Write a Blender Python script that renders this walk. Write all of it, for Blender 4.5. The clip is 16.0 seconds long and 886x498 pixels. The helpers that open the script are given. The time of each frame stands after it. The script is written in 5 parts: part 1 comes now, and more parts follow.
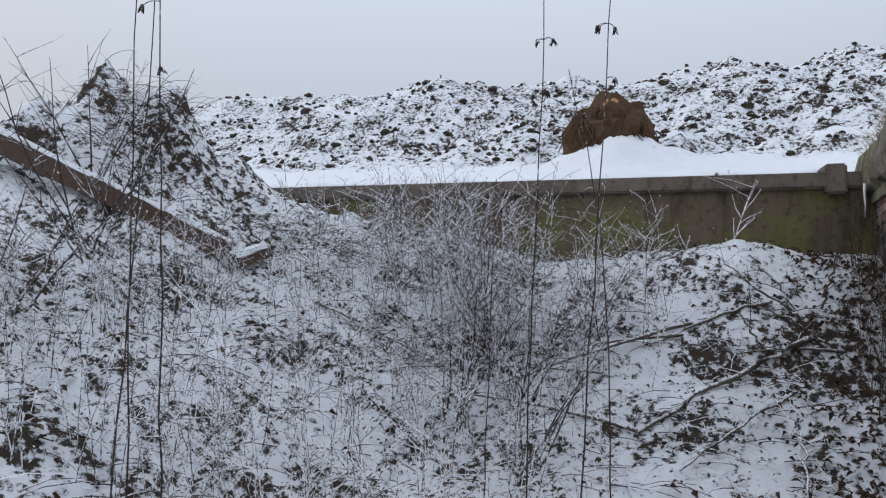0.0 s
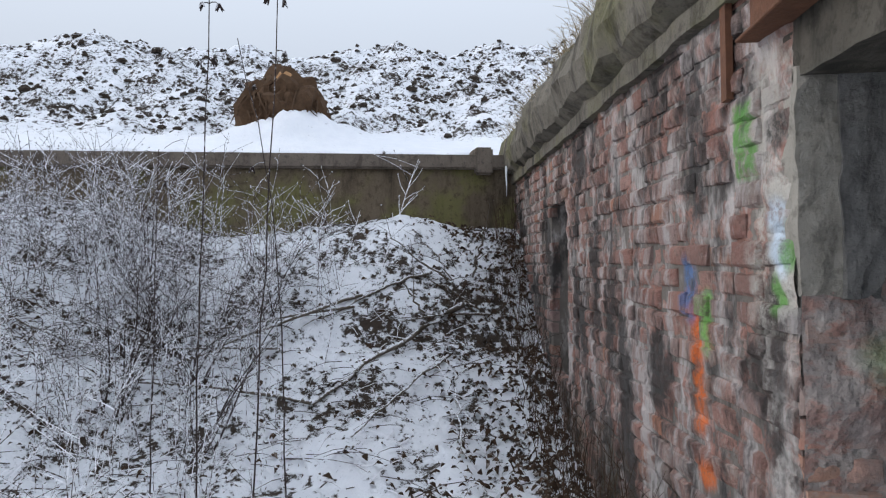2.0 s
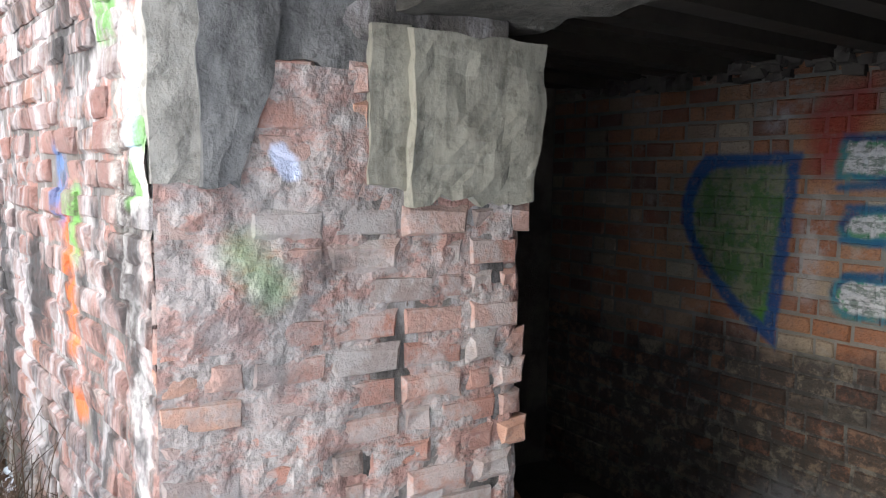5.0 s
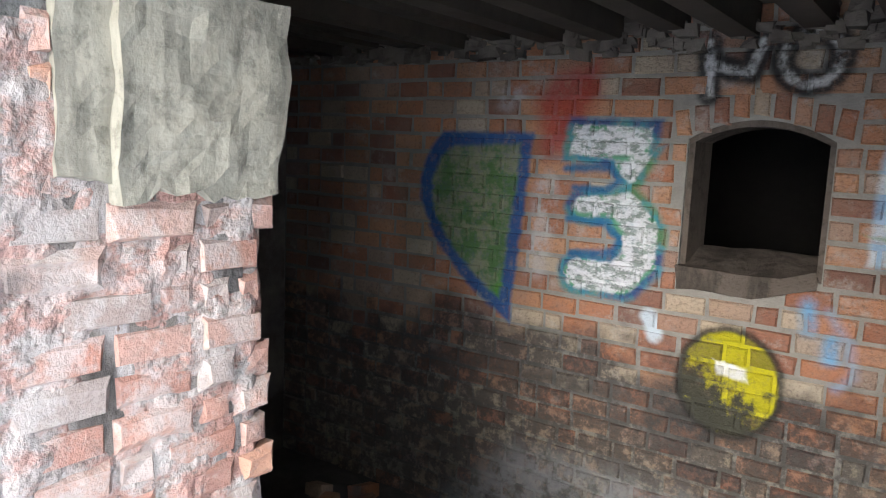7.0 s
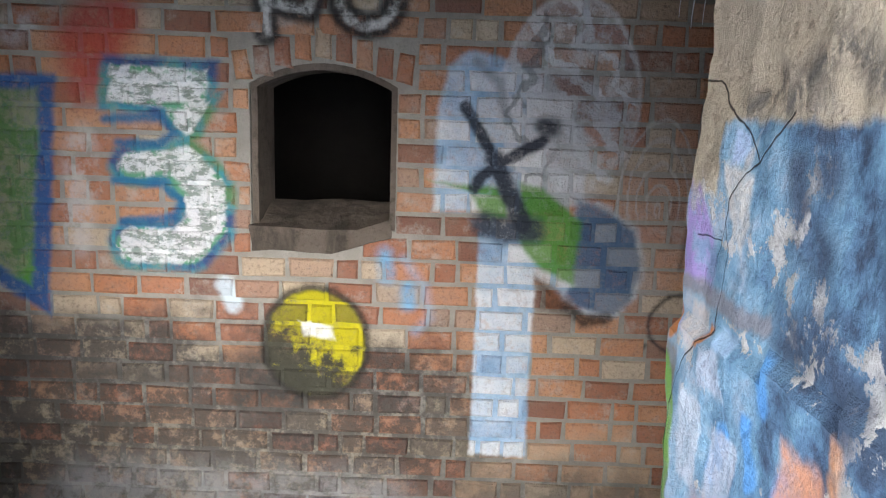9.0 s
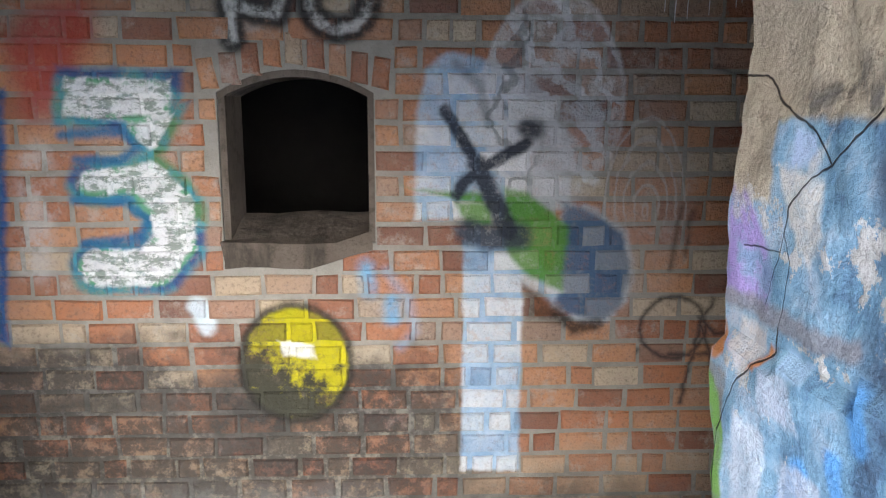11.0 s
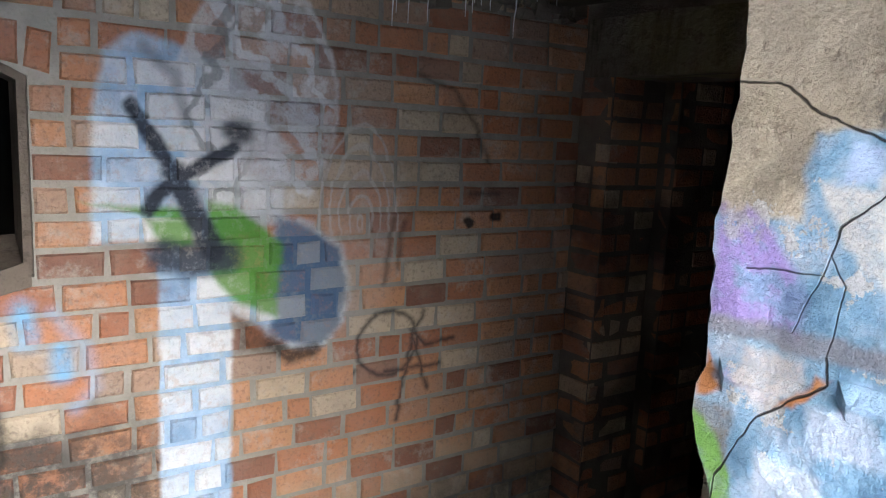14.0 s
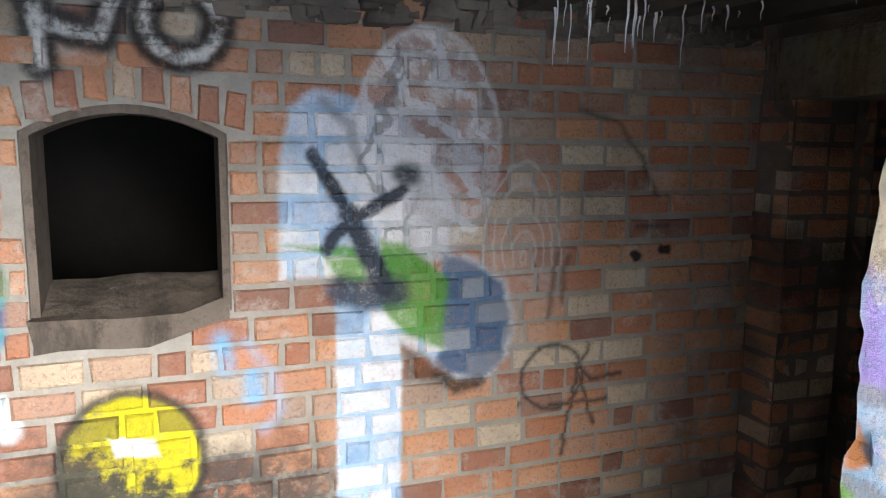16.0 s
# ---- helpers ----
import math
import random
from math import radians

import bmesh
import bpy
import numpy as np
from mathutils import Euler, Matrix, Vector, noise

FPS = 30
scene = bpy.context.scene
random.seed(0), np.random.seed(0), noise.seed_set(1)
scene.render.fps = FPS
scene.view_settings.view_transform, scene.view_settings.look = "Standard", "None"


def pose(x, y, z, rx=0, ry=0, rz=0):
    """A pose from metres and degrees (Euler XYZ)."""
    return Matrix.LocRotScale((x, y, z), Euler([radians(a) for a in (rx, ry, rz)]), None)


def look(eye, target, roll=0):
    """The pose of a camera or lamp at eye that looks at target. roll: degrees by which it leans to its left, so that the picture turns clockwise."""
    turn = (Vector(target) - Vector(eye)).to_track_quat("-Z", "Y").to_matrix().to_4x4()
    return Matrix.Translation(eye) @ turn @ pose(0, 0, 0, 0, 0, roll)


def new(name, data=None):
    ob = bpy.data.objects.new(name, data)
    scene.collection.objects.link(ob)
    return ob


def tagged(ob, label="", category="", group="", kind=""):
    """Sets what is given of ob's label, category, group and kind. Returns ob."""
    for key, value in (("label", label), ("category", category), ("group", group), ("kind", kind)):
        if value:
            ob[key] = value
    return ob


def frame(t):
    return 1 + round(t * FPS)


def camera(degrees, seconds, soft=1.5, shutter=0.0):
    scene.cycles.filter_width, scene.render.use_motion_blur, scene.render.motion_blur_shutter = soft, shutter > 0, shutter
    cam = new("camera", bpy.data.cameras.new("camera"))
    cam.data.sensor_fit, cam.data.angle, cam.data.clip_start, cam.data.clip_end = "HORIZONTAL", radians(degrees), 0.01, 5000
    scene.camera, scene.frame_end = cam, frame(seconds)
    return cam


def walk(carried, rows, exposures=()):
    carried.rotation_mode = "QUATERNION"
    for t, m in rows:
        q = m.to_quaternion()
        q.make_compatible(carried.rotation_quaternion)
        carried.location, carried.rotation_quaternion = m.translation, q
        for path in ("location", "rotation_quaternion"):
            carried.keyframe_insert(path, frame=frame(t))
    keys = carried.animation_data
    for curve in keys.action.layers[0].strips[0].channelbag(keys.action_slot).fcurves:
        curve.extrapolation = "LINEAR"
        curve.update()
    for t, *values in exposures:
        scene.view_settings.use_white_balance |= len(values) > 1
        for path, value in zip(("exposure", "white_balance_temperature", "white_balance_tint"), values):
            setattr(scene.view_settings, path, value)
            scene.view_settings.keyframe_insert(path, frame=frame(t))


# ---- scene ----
import functools
import itertools

cam = camera(62.2, 16.0, soft=1.2)
PATH = [
    (0, (-0.099, 0.19, 1.4), (-1.833, -0.801, 1.505), 0.6),
    (0.5, (-0.136, 0.152, 1.415), (-1.969, -0.644, 1.501), 0.3),
    (1, (-0.137, 0.149, 1.416), (-2.046, -0.443, 1.489), -0.3),
    (1.5, (-0.13, 0.177, 1.424), (-2.092, -0.207, 1.477), -0.8),
    (2, (-0.139, 0.198, 1.415), (-2.132, 0.029, 1.447), -0.8),
    (2.5, (-0.172, 0.221, 1.406), (-2.171, 0.252, 1.397), -0.5),
    (3, (-0.203, 0.243, 1.383), (-2.193, 0.431, 1.325), -0.1),
    (3.5, (-0.255, 0.313, 1.359), (-2.211, 0.721, 1.261), 0.4),
    (4, (-0.307, 0.399, 1.344), (-2.181, 1.084, 1.199), 0.5),
    (4.5, (-0.382, 0.512, 1.336), (-2.145, 1.439, 1.154), 0.6),
    (4.7, (-0.417, 0.562, 1.328), (-2.134, 1.57, 1.14), 0.6),
    (6.8, (-0.694, 0.753, 1.398), (-1.912, 2.316, 1.128), 2.6),
    (7, (-0.732, 0.79, 1.398), (-1.866, 2.413, 1.119), 2.3),
    (7.5, (-0.81, 0.876, 1.408), (-1.723, 2.63, 1.106), 1.4),
    (8, (-0.914, 0.951, 1.418), (-1.564, 2.812, 1.083), 0.6),
    (8.5, (-1.009, 1.04, 1.392), (-1.267, 2.99, 1.032), 1.1),
    (9, (-0.941, 1.191, 1.429), (-0.966, 3.151, 1.035), 2.0),
    (9.2, (-0.983, 1.166, 1.414), (-0.919, 3.128, 1.032), 2.4),
    (11.3, (-1.049, 1.337, 1.433), (-0.995, 3.298, 1.047), -0.3),
    (11.5, (-1.072, 1.306, 1.433), (-1.042, 3.266, 1.04), -1.0),
    (12, (-1.139, 1.308, 1.361), (-1.011, 3.264, 0.964), -1.4),
    (12.5, (-1.187, 1.38, 1.358), (-0.805, 3.306, 0.978), -2.3),
    (13, (-1.349, 1.541, 1.351), (-0.788, 3.424, 0.976), -2.3),
    (13.5, (-1.437, 1.703, 1.364), (-0.639, 3.501, 1.004), 0.5),
    (14, (-1.436, 1.815, 1.398), (-0.318, 3.44, 1.065), 3.1),
    (14.5, (-1.408, 1.841, 1.43), (-0.162, 3.373, 1.114), 3.0),
    (15, (-1.414, 1.812, 1.437), (-0.25, 3.409, 1.127), 2.5),
    (15.5, (-1.416, 1.757, 1.461), (-0.51, 3.514, 1.159), 1.1),
    (16, (-1.39, 1.743, 1.469), (-0.707, 3.599, 1.174), 0.7),
]
walk(cam, [(t, look(eye, target, roll)) for t, eye, target, roll in PATH],
     [(0.0, 0.05), (2.5, 0.45), (3.5, 0.95), (4.7, 2.0), (6.8, 3.15), (8.0, 3.45), (9.2, 3.55), (12.5, 3.68), (14.0, 4.0), (16.0, 4.25)])

# ---------------------------------------------------------------- world and light
world = bpy.data.worlds.new("overcast")
scene.world = world
world.use_nodes = True
wt = world.node_tree
sky = wt.nodes.new("ShaderNodeTexSky")
sky.sky_type = "NISHITA"
sky.sun_disc = False
sky.sun_elevation, sky.sun_rotation = radians(5), radians(185)
sky.air_density, sky.dust_density = 1.5, 3.0
grey = wt.nodes.new("ShaderNodeMix")
grey.data_type = "RGBA"
grey.inputs[0].default_value = 0.86
wt.links.new(sky.outputs[0], grey.inputs[6])
# a closed cloud cover, brighter overhead than at the horizon
way = wt.nodes.new("ShaderNodeTexCoord")
split = wt.nodes.new("ShaderNodeSeparateXYZ")
wt.links.new(way.outputs["Generated"], split.inputs[0])
lift = wt.nodes.new("ShaderNodeMapRange")
lift.inputs[1].default_value, lift.inputs[2].default_value = 0.2, 0.95
wt.links.new(split.outputs[2], lift.inputs[0])
cloud = wt.nodes.new("ShaderNodeMix")
cloud.data_type = "RGBA"
wt.links.new(lift.outputs[0], cloud.inputs[0])
cloud.inputs[6].default_value = (5.3, 5.9, 7.0, 1)
cloud.inputs[7].default_value = (12.4, 13.6, 15.4, 1)
wt.links.new(cloud.outputs[2], grey.inputs[7])
bg = wt.nodes["Background"]
bg.inputs[1].default_value = 0.1
wt.links.new(grey.outputs[2], bg.inputs[0])
sun = new("sun", bpy.data.lights.new("sun", "SUN"))
sun.data.energy, sun.data.angle, sun.data.color = 2.2, radians(60), (1.0, 0.97, 0.93)
sun.matrix_world = look((-0.9, -10, 0.9), (0, 0, 0))


# ---------------------------------------------------------------- node shorthand
class Nodes:
    def __init__(self, name):
        self.mat = bpy.data.materials.new(name)
        self.mat.use_nodes = True
        self.t = self.mat.node_tree
        self.bsdf = self.t.nodes["Principled BSDF"]
        self.geo = self.t.nodes.new("ShaderNodeNewGeometry")
        self.pos = self.geo.outputs["Position"]

    def put(self, sock, v):
        if isinstance(v, bpy.types.NodeSocket):
            self.t.links.new(v, sock)
        elif isinstance(v, (tuple, list)) and len(v) == 3 and len(sock.default_value) == 4:
            sock.default_value = (*v, 1)
        else:
            sock.default_value = v

    def m(self, op, a, b=0.0, c=0.0, clamp=False):
        n = self.t.nodes.new("ShaderNodeMath")
        n.operation, n.use_clamp = op, clamp
        for i, v in enumerate((a, b, c)):
            self.put(n.inputs[i], v)
        return n.outputs[0]

    def xyz(self, v):
        n = self.t.nodes.new("ShaderNodeSeparateXYZ")
        self.put(n.inputs[0], v)
        return n.outputs

    def noise(self, scale, detail=3.0, rough=0.6, vec=None, stretch=None):
        v = vec or self.pos
        if stretch:
            mp = self.t.nodes.new("ShaderNodeMapping")
            self.put(mp.inputs[0], v)
            mp.inputs["Scale"].default_value = stretch
            v = mp.outputs[0]
        n = self.t.nodes.new("ShaderNodeTexNoise")
        self.put(n.inputs["Vector"], v)
        n.inputs["Scale"].default_value, n.inputs["Detail"].default_value, n.inputs["Roughness"].default_value = scale, detail, rough
        return n.outputs

    def step(self, v, lo, hi):
        n = self.t.nodes.new("ShaderNodeMapRange")
        n.interpolation_type = "SMOOTHSTEP"
        self.put(n.inputs[0], v)
        self.put(n.inputs[1], lo)
        self.put(n.inputs[2], hi)
        return n.outputs[0]

    def mix(self, f, a, b, mode="MIX"):
        n = self.t.nodes.new("ShaderNodeMix")
        n.data_type, n.blend_type = "RGBA", mode
        self.put(n.inputs[0], f)
        self.put(n.inputs[6], a)
        self.put(n.inputs[7], b)
        return n.outputs[2]

    def ramp(self, v, stops):
        n = self.t.nodes.new("ShaderNodeValToRGB")
        self.put(n.inputs[0], v)
        e = n.color_ramp.elements
        while len(e) < len(stops):
            e.new(0.5)
        for el, (p, c) in zip(e, stops):
            el.position, el.color = p, (*c, 1)
        return n.outputs[0]

    def chance(self):
        """A number for each piece, 0 to 1."""
        o = self.t.nodes.new("ShaderNodeObjectInfo")
        return self.m("FRACT", self.m("ADD", o.outputs["Random"], self.geo.outputs["Random Per Island"]))

    def wobble(self, scale, amount):
        """The place, shaken by noise: edges drawn with it come out ragged."""
        n = self.t.nodes.new("ShaderNodeVectorMath")
        n.operation = "MULTIPLY_ADD"
        self.put(n.inputs[0], self.noise(scale, 3)[1])
        n.inputs[1].default_value = (amount,) * 3
        v = self.t.nodes.new("ShaderNodeVectorMath")
        v.operation = "ADD"
        self.put(v.inputs[0], self.pos)
        v.inputs[1].default_value = (-amount / 2,) * 3
        self.put(n.inputs[2], v.outputs[0])
        return self.xyz(n.outputs[0])

    # distances in a plane (u, w)
    def seg(self, u, w, a, b):
        bx, bz = b[0] - a[0], b[1] - a[1]
        l2 = max(bx * bx + bz * bz, 1e-6)
        du, dw = self.m("SUBTRACT", u, a[0]), self.m("SUBTRACT", w, a[1])
        h = self.m("MULTIPLY_ADD", du, bx / l2, self.m("MULTIPLY", dw, bz / l2), clamp=True)
        eu = self.m("MULTIPLY_ADD", h, -bx, du)
        ew = self.m("MULTIPLY_ADD", h, -bz, dw)
        return self.m("SQRT", self.m("MULTIPLY_ADD", eu, eu, self.m("MULTIPLY", ew, ew)))

    def oval(self, u, w, c, rx, ry):
        """Below 1 inside."""
        du = self.m("MULTIPLY", self.m("SUBTRACT", u, c[0]), 1 / rx)
        dw = self.m("MULTIPLY", self.m("SUBTRACT", w, c[1]), 1 / ry)
        return self.m("SQRT", self.m("MULTIPLY_ADD", du, du, self.m("MULTIPLY", dw, dw)))

    def box(self, u, w, lo, hi, soft=0.012):
        a = self.m("MULTIPLY", self.step(u, lo[0] - soft, lo[0] + soft), self.step(u, hi[0] + soft, hi[0] - soft))
        b = self.m("MULTIPLY", self.step(w, lo[1] - soft, lo[1] + soft), self.step(w, hi[1] + soft, hi[1] - soft))
        return self.m("MULTIPLY", a, b)

    def hull(self, u, w, pts):
        """Signed distance to a convex shape, below 0 inside."""
        area = sum(a[0] * b[1] - b[0] * a[1] for a, b in zip(pts, pts[1:] + pts[:1]))
        pts = pts if area > 0 else pts[::-1]
        d = None
        for a, b in zip(pts, pts[1:] + pts[:1]):
            ex, ez = b[0] - a[0], b[1] - a[1]
            k = math.hypot(ex, ez)
            nx, nz = ez / k, -ex / k
            e = self.m("MULTIPLY_ADD", u, nx, self.m("MULTIPLY_ADD", w, nz, -nx * a[0] - nz * a[1]))
            d = e if d is None else self.m("MAXIMUM", d, e)
        return d

    def path(self, u, w, pts):
        return self.least(*[self.seg(u, w, a, b) for a, b in zip(pts, pts[1:])])

    def least(self, *ds):
        d = ds[0]
        for e in ds[1:]:
            d = self.m("MINIMUM", d, e)
        return d

    def under(self, d, r, soft=0.008):
        return self.step(d, r + soft, r - soft)

    def done(self, color, rough=0.9, bump=None, strength=0.4, dist=0.01, metal=0.0):
        self.put(self.bsdf.inputs["Base Color"], color)
        self.put(self.bsdf.inputs["Roughness"], rough)
        self.put(self.bsdf.inputs["Metallic"], metal)
        self.bsdf.inputs["Specular IOR Level"].default_value = 0.25
        if bump is not None:
            b = self.t.nodes.new("ShaderNodeBump")
            b.inputs["Strength"].default_value, b.inputs["Distance"].default_value = strength, dist
            self.put(b.inputs["Height"], bump)
            self.t.links.new(b.outputs[0], self.bsdf.inputs["Normal"])
        return self.mat


# ---------------------------------------------------------------- materials
BACK, FRONT_X, FRONT_Y, SLOPE = 4.47, -2.24, 1.0, 0.11


def interior_paint(n, base, zone):
    """Soot, painted shade and spray paint on one stretch of the inner brick wall, drawn in its plane."""
    u, _, w = n.wobble(14, 0.03)
    fine = n.noise(45, 3)[0]
    worn = n.step(n.noise(24, 5, 0.75)[0], 0.34, 0.52)
    rub = n.step(n.noise(9, 5, 0.7)[0], 0.36, 0.58)
    big = n.noise(1.6, 4, 0.65)[0]
    each = n.chance()

    def spray(c, mask, tint, cover=0.95):
        return n.mix(n.m("MULTIPLY", mask, n.m("MULTIPLY", n.m("MULTIPLY_ADD", worn, 0.28, 0.72), cover)), c, tint)

    def top_of(*ms):
        m = ms[0]
        for e in ms[1:]:
            m = n.m("MAXIMUM", m, e)
        return m

    # paler buff bricks low down
    low = n.m("MULTIPLY", n.step(n.m("MULTIPLY_ADD", big, 0.5, w), 0.3, 0.0), n.step(each, 0.2, 0.5))
    c = n.mix(n.m("MULTIPLY", low, 0.6), base, (0.44, 0.37, 0.27))
    # soot in a band and smears along the foot; a darker veil under the ceiling
    # shade at the far end, painted into the colour
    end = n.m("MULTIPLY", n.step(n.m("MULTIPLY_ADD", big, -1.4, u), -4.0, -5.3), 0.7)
    band = n.m("MULTIPLY", n.under(n.seg(u, w, (-3.3, 0.1), (-2.1, 0.11)), 0.09, 0.1), n.m("MULTIPLY_ADD", rub, 0.2, 0.8))
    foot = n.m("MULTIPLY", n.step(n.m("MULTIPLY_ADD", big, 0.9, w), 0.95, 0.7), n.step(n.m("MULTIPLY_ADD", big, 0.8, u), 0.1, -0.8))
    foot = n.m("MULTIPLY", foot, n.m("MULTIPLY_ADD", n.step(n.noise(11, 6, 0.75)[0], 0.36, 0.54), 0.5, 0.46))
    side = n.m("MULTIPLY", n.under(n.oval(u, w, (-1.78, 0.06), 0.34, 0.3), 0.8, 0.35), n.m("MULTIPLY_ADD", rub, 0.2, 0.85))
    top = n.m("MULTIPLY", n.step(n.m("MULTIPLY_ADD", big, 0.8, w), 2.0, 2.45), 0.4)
    # darker towards the right end, and low down along the whole wall
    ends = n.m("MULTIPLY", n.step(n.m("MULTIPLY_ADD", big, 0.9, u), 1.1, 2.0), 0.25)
    low_dark = n.m("MULTIPLY", n.step(n.m("MULTIPLY_ADD", big, 0.5, w), 0.12, -0.2), n.m("MULTIPLY_ADD", rub, 0.3, 0.45))
    # one mask for the soot, the far end's painted shade and the other darkening
    soot = top_of(end, band, foot, side, top, ends, low_dark)
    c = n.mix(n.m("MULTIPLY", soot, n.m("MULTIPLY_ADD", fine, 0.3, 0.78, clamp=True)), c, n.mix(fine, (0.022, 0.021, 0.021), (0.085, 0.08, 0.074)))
    ash = n.under(n.hull(u, w, [(-3.3, -0.9), (-2.75, -0.36), (-2.3, -0.33), (-1.2, -0.36), (-0.7, -0.9)]), 0.0, 0.12)
    c = n.mix(n.m("MULTIPLY", ash, n.m("MULTIPLY_ADD", rub, 0.35, 0.12)), c, (0.42, 0.42, 0.42))
    if zone == "a":
        # whitish rubbing between the figures, red cloud
        c = spray(c, n.m("MULTIPLY", n.under(n.seg(u, w, (-2.62, 1.2), (-2.66, 0.75)), 0.07, 0.05), n.m("MULTIPLY", rub, 0.6)), (0.6, 0.58, 0.58))
        c = spray(c, n.m("MULTIPLY", n.under(n.hull(u, w, [(-2.72, 1.66), (-2.63, 1.36), (-2.52, 1.36), (-2.33, 1.72), (-2.36, 1.86), (-2.6, 1.8)]), 0.0, 0.07), 0.8), (0.38, 0.035, 0.03))
        c = spray(c, n.m("MULTIPLY", n.under(n.seg(u, w, (-2.9, 1.66), (-2.84, 1.7)), 0.05, 0.05), rub), (0.55, 0.55, 0.58), 0.6)
    if zone == "a":
        # shield, dark blue round mottled green, with a green haze spilling out
        c = spray(c, n.m("MULTIPLY", n.under(n.oval(u, w, (-3.52, 1.05), 0.22, 0.6), 0.7, 0.4), 0.35), (0.05, 0.1, 0.07))
        rim = n.hull(u, w, [(-3.34, 1.485), (-2.715, 1.49), (-2.815, 0.385), (-3.1, 0.56), (-3.35, 0.8), (-3.49, 1.06), (-3.5, 1.2), (-3.43, 1.38)])
        c = spray(c, n.under(rim, 0.0, 0.02), n.mix(n.noise(9, 3)[0], (0.012, 0.06, 0.2), (0.03, 0.13, 0.36)))
        leaf = n.mix(n.step(n.noise(8, 5, 0.7)[0], 0.4, 0.6), (0.1, 0.2, 0.06), (0.27, 0.28, 0.17))
        leaf = n.mix(n.step(n.m("MULTIPLY_ADD", n.noise(9, 4)[0], 0.35, n.m("MULTIPLY_ADD", u, -0.8, w)), 3.2, 3.05), leaf, (0.1, 0.3, 0.035))
        field = n.hull(u, w, [(-3.25, 1.4), (-2.79, 1.425), (-2.885, 0.53), (-3.02, 0.6), (-3.23, 0.78), (-3.39, 1.0), (-3.405, 1.19), (-3.35, 1.33)])
        c = spray(c, n.under(field, 0.0, 0.02), leaf)
    if zone == "a":
        # figure three: white with a ragged teal, blue and green edge
        three = n.least(n.hull(u, w, [(-2.49, 1.38), (-2.465, 1.535), (-2.035, 1.53), (-2.06, 1.36), (-2.24, 1.36)]), n.hull(u, w, [(-2.25, 1.37), (-2.04, 1.39), (-2.11, 1.26), (-2.15, 1.24)]),
                        n.m("SUBTRACT", n.seg(u, w, (-2.4, 1.1), (-2.2, 1.12)), 0.055), n.m("SUBTRACT", n.path(u, w, [(-2.16, 1.1), (-2.065, 1.0), (-2.065, 0.84), (-2.14, 0.76)]), 0.092), n.m("SUBTRACT", n.seg(u, w, (-2.4, 0.735), (-2.14, 0.735)), 0.08))
        rimtone = n.ramp(n.noise(5, 3)[0], [(0.36, (0.02, 0.09, 0.24)), (0.48, (0.03, 0.25, 0.34)), (0.56, (0.05, 0.28, 0.3)), (0.66, (0.08, 0.24, 0.1))])
        c = spray(c, n.under(three, 0.042, 0.022), rimtone, 0.9)
        inner = n.least(n.path(u, w, [(-2.5, 1.3), (-2.26, 1.32), (-2.2, 1.25), (-2.27, 1.2), (-2.45, 1.2)]), n.path(u, w, [(-2.48, 1.03), (-2.26, 1.02), (-2.17, 0.95), (-2.21, 0.87), (-2.45, 0.84)]))
        c = spray(c, n.under(inner, 0.02, 0.018), n.mix(n.noise(5, 3)[0], (0.015, 0.07, 0.22), (0.03, 0.2, 0.36)), 0.9)
        chalk = n.mix(n.step(n.noise(17, 6, 0.75, stretch=(0.7, 1, 1.4))[0], 0.47, 0.58), (0.8, 0.8, 0.8), (0.3, 0.34, 0.3))
        chalk = n.mix(n.m("MULTIPLY", n.step(three, -0.035, -0.01), n.step(n.noise(12, 3)[0], 0.5, 0.6)), chalk, (0.14, 0.36, 0.2))
        c = spray(c, n.under(three, 0.0, 0.012), chalk)
    if zone in "ab":
        # ball: a black ring, broken yellow, a white glint
        ball = n.oval(u, w, (-1.565, 0.295), 0.25, 0.275)
        ring = n.m("ABSOLUTE", n.m("SUBTRACT", ball, 1.0))
        c = spray(c, n.m("MULTIPLY", n.under(ball, 1.0, 0.08), 0.97), (0.05, 0.05, 0.035))
        lit = n.m("MULTIPLY_ADD", n.noise(13, 5, 0.7)[0], 1.0, n.m("MULTIPLY_ADD", u, 0.75, w))
        yel = n.m("MULTIPLY", n.under(ball, 0.93, 0.05), n.step(lit, -0.52, -0.26))
        c = spray(c, n.m("MULTIPLY", yel, n.m("MULTIPLY_ADD", n.step(each, 0.15, 0.6), 0.5, 0.5)), n.mix(n.noise(14, 3)[0], (0.42, 0.4, 0.01), (0.62, 0.53, 0.02)))
        c = spray(c, n.under(ring, 0.04, 0.09), (0.02, 0.02, 0.018), 0.85)
        c = spray(c, n.m("MULTIPLY", n.under(n.hull(u, w, [(-1.64, 0.4), (-1.49, 0.375), (-1.475, 0.32), (-1.62, 0.33)]), 0.0, 0.012), n.m("MULTIPLY_ADD", rub, 0.3, 0.7)), (0.8, 0.8, 0.78))
    if zone == "b":
        # letters by the ceiling, black with pale strokes
        letters = n.least(n.path(u, w, [(-1.79, 1.93), (-1.775, 1.7)]), n.path(u, w, [(-1.775, 1.83), (-1.6, 1.79), (-1.55, 1.93)]),
                          n.m("ABSOLUTE", n.m("MULTIPLY", n.m("SUBTRACT", n.oval(u, w, (-1.34, 1.85), 0.12, 0.115), 1.0), 0.12)))
        c = spray(c, n.under(letters, 0.06, 0.02), (0.03, 0.03, 0.03))
        c = spray(c, n.m("MULTIPLY", n.under(letters, 0.02, 0.014), rub), (0.6, 0.6, 0.58))
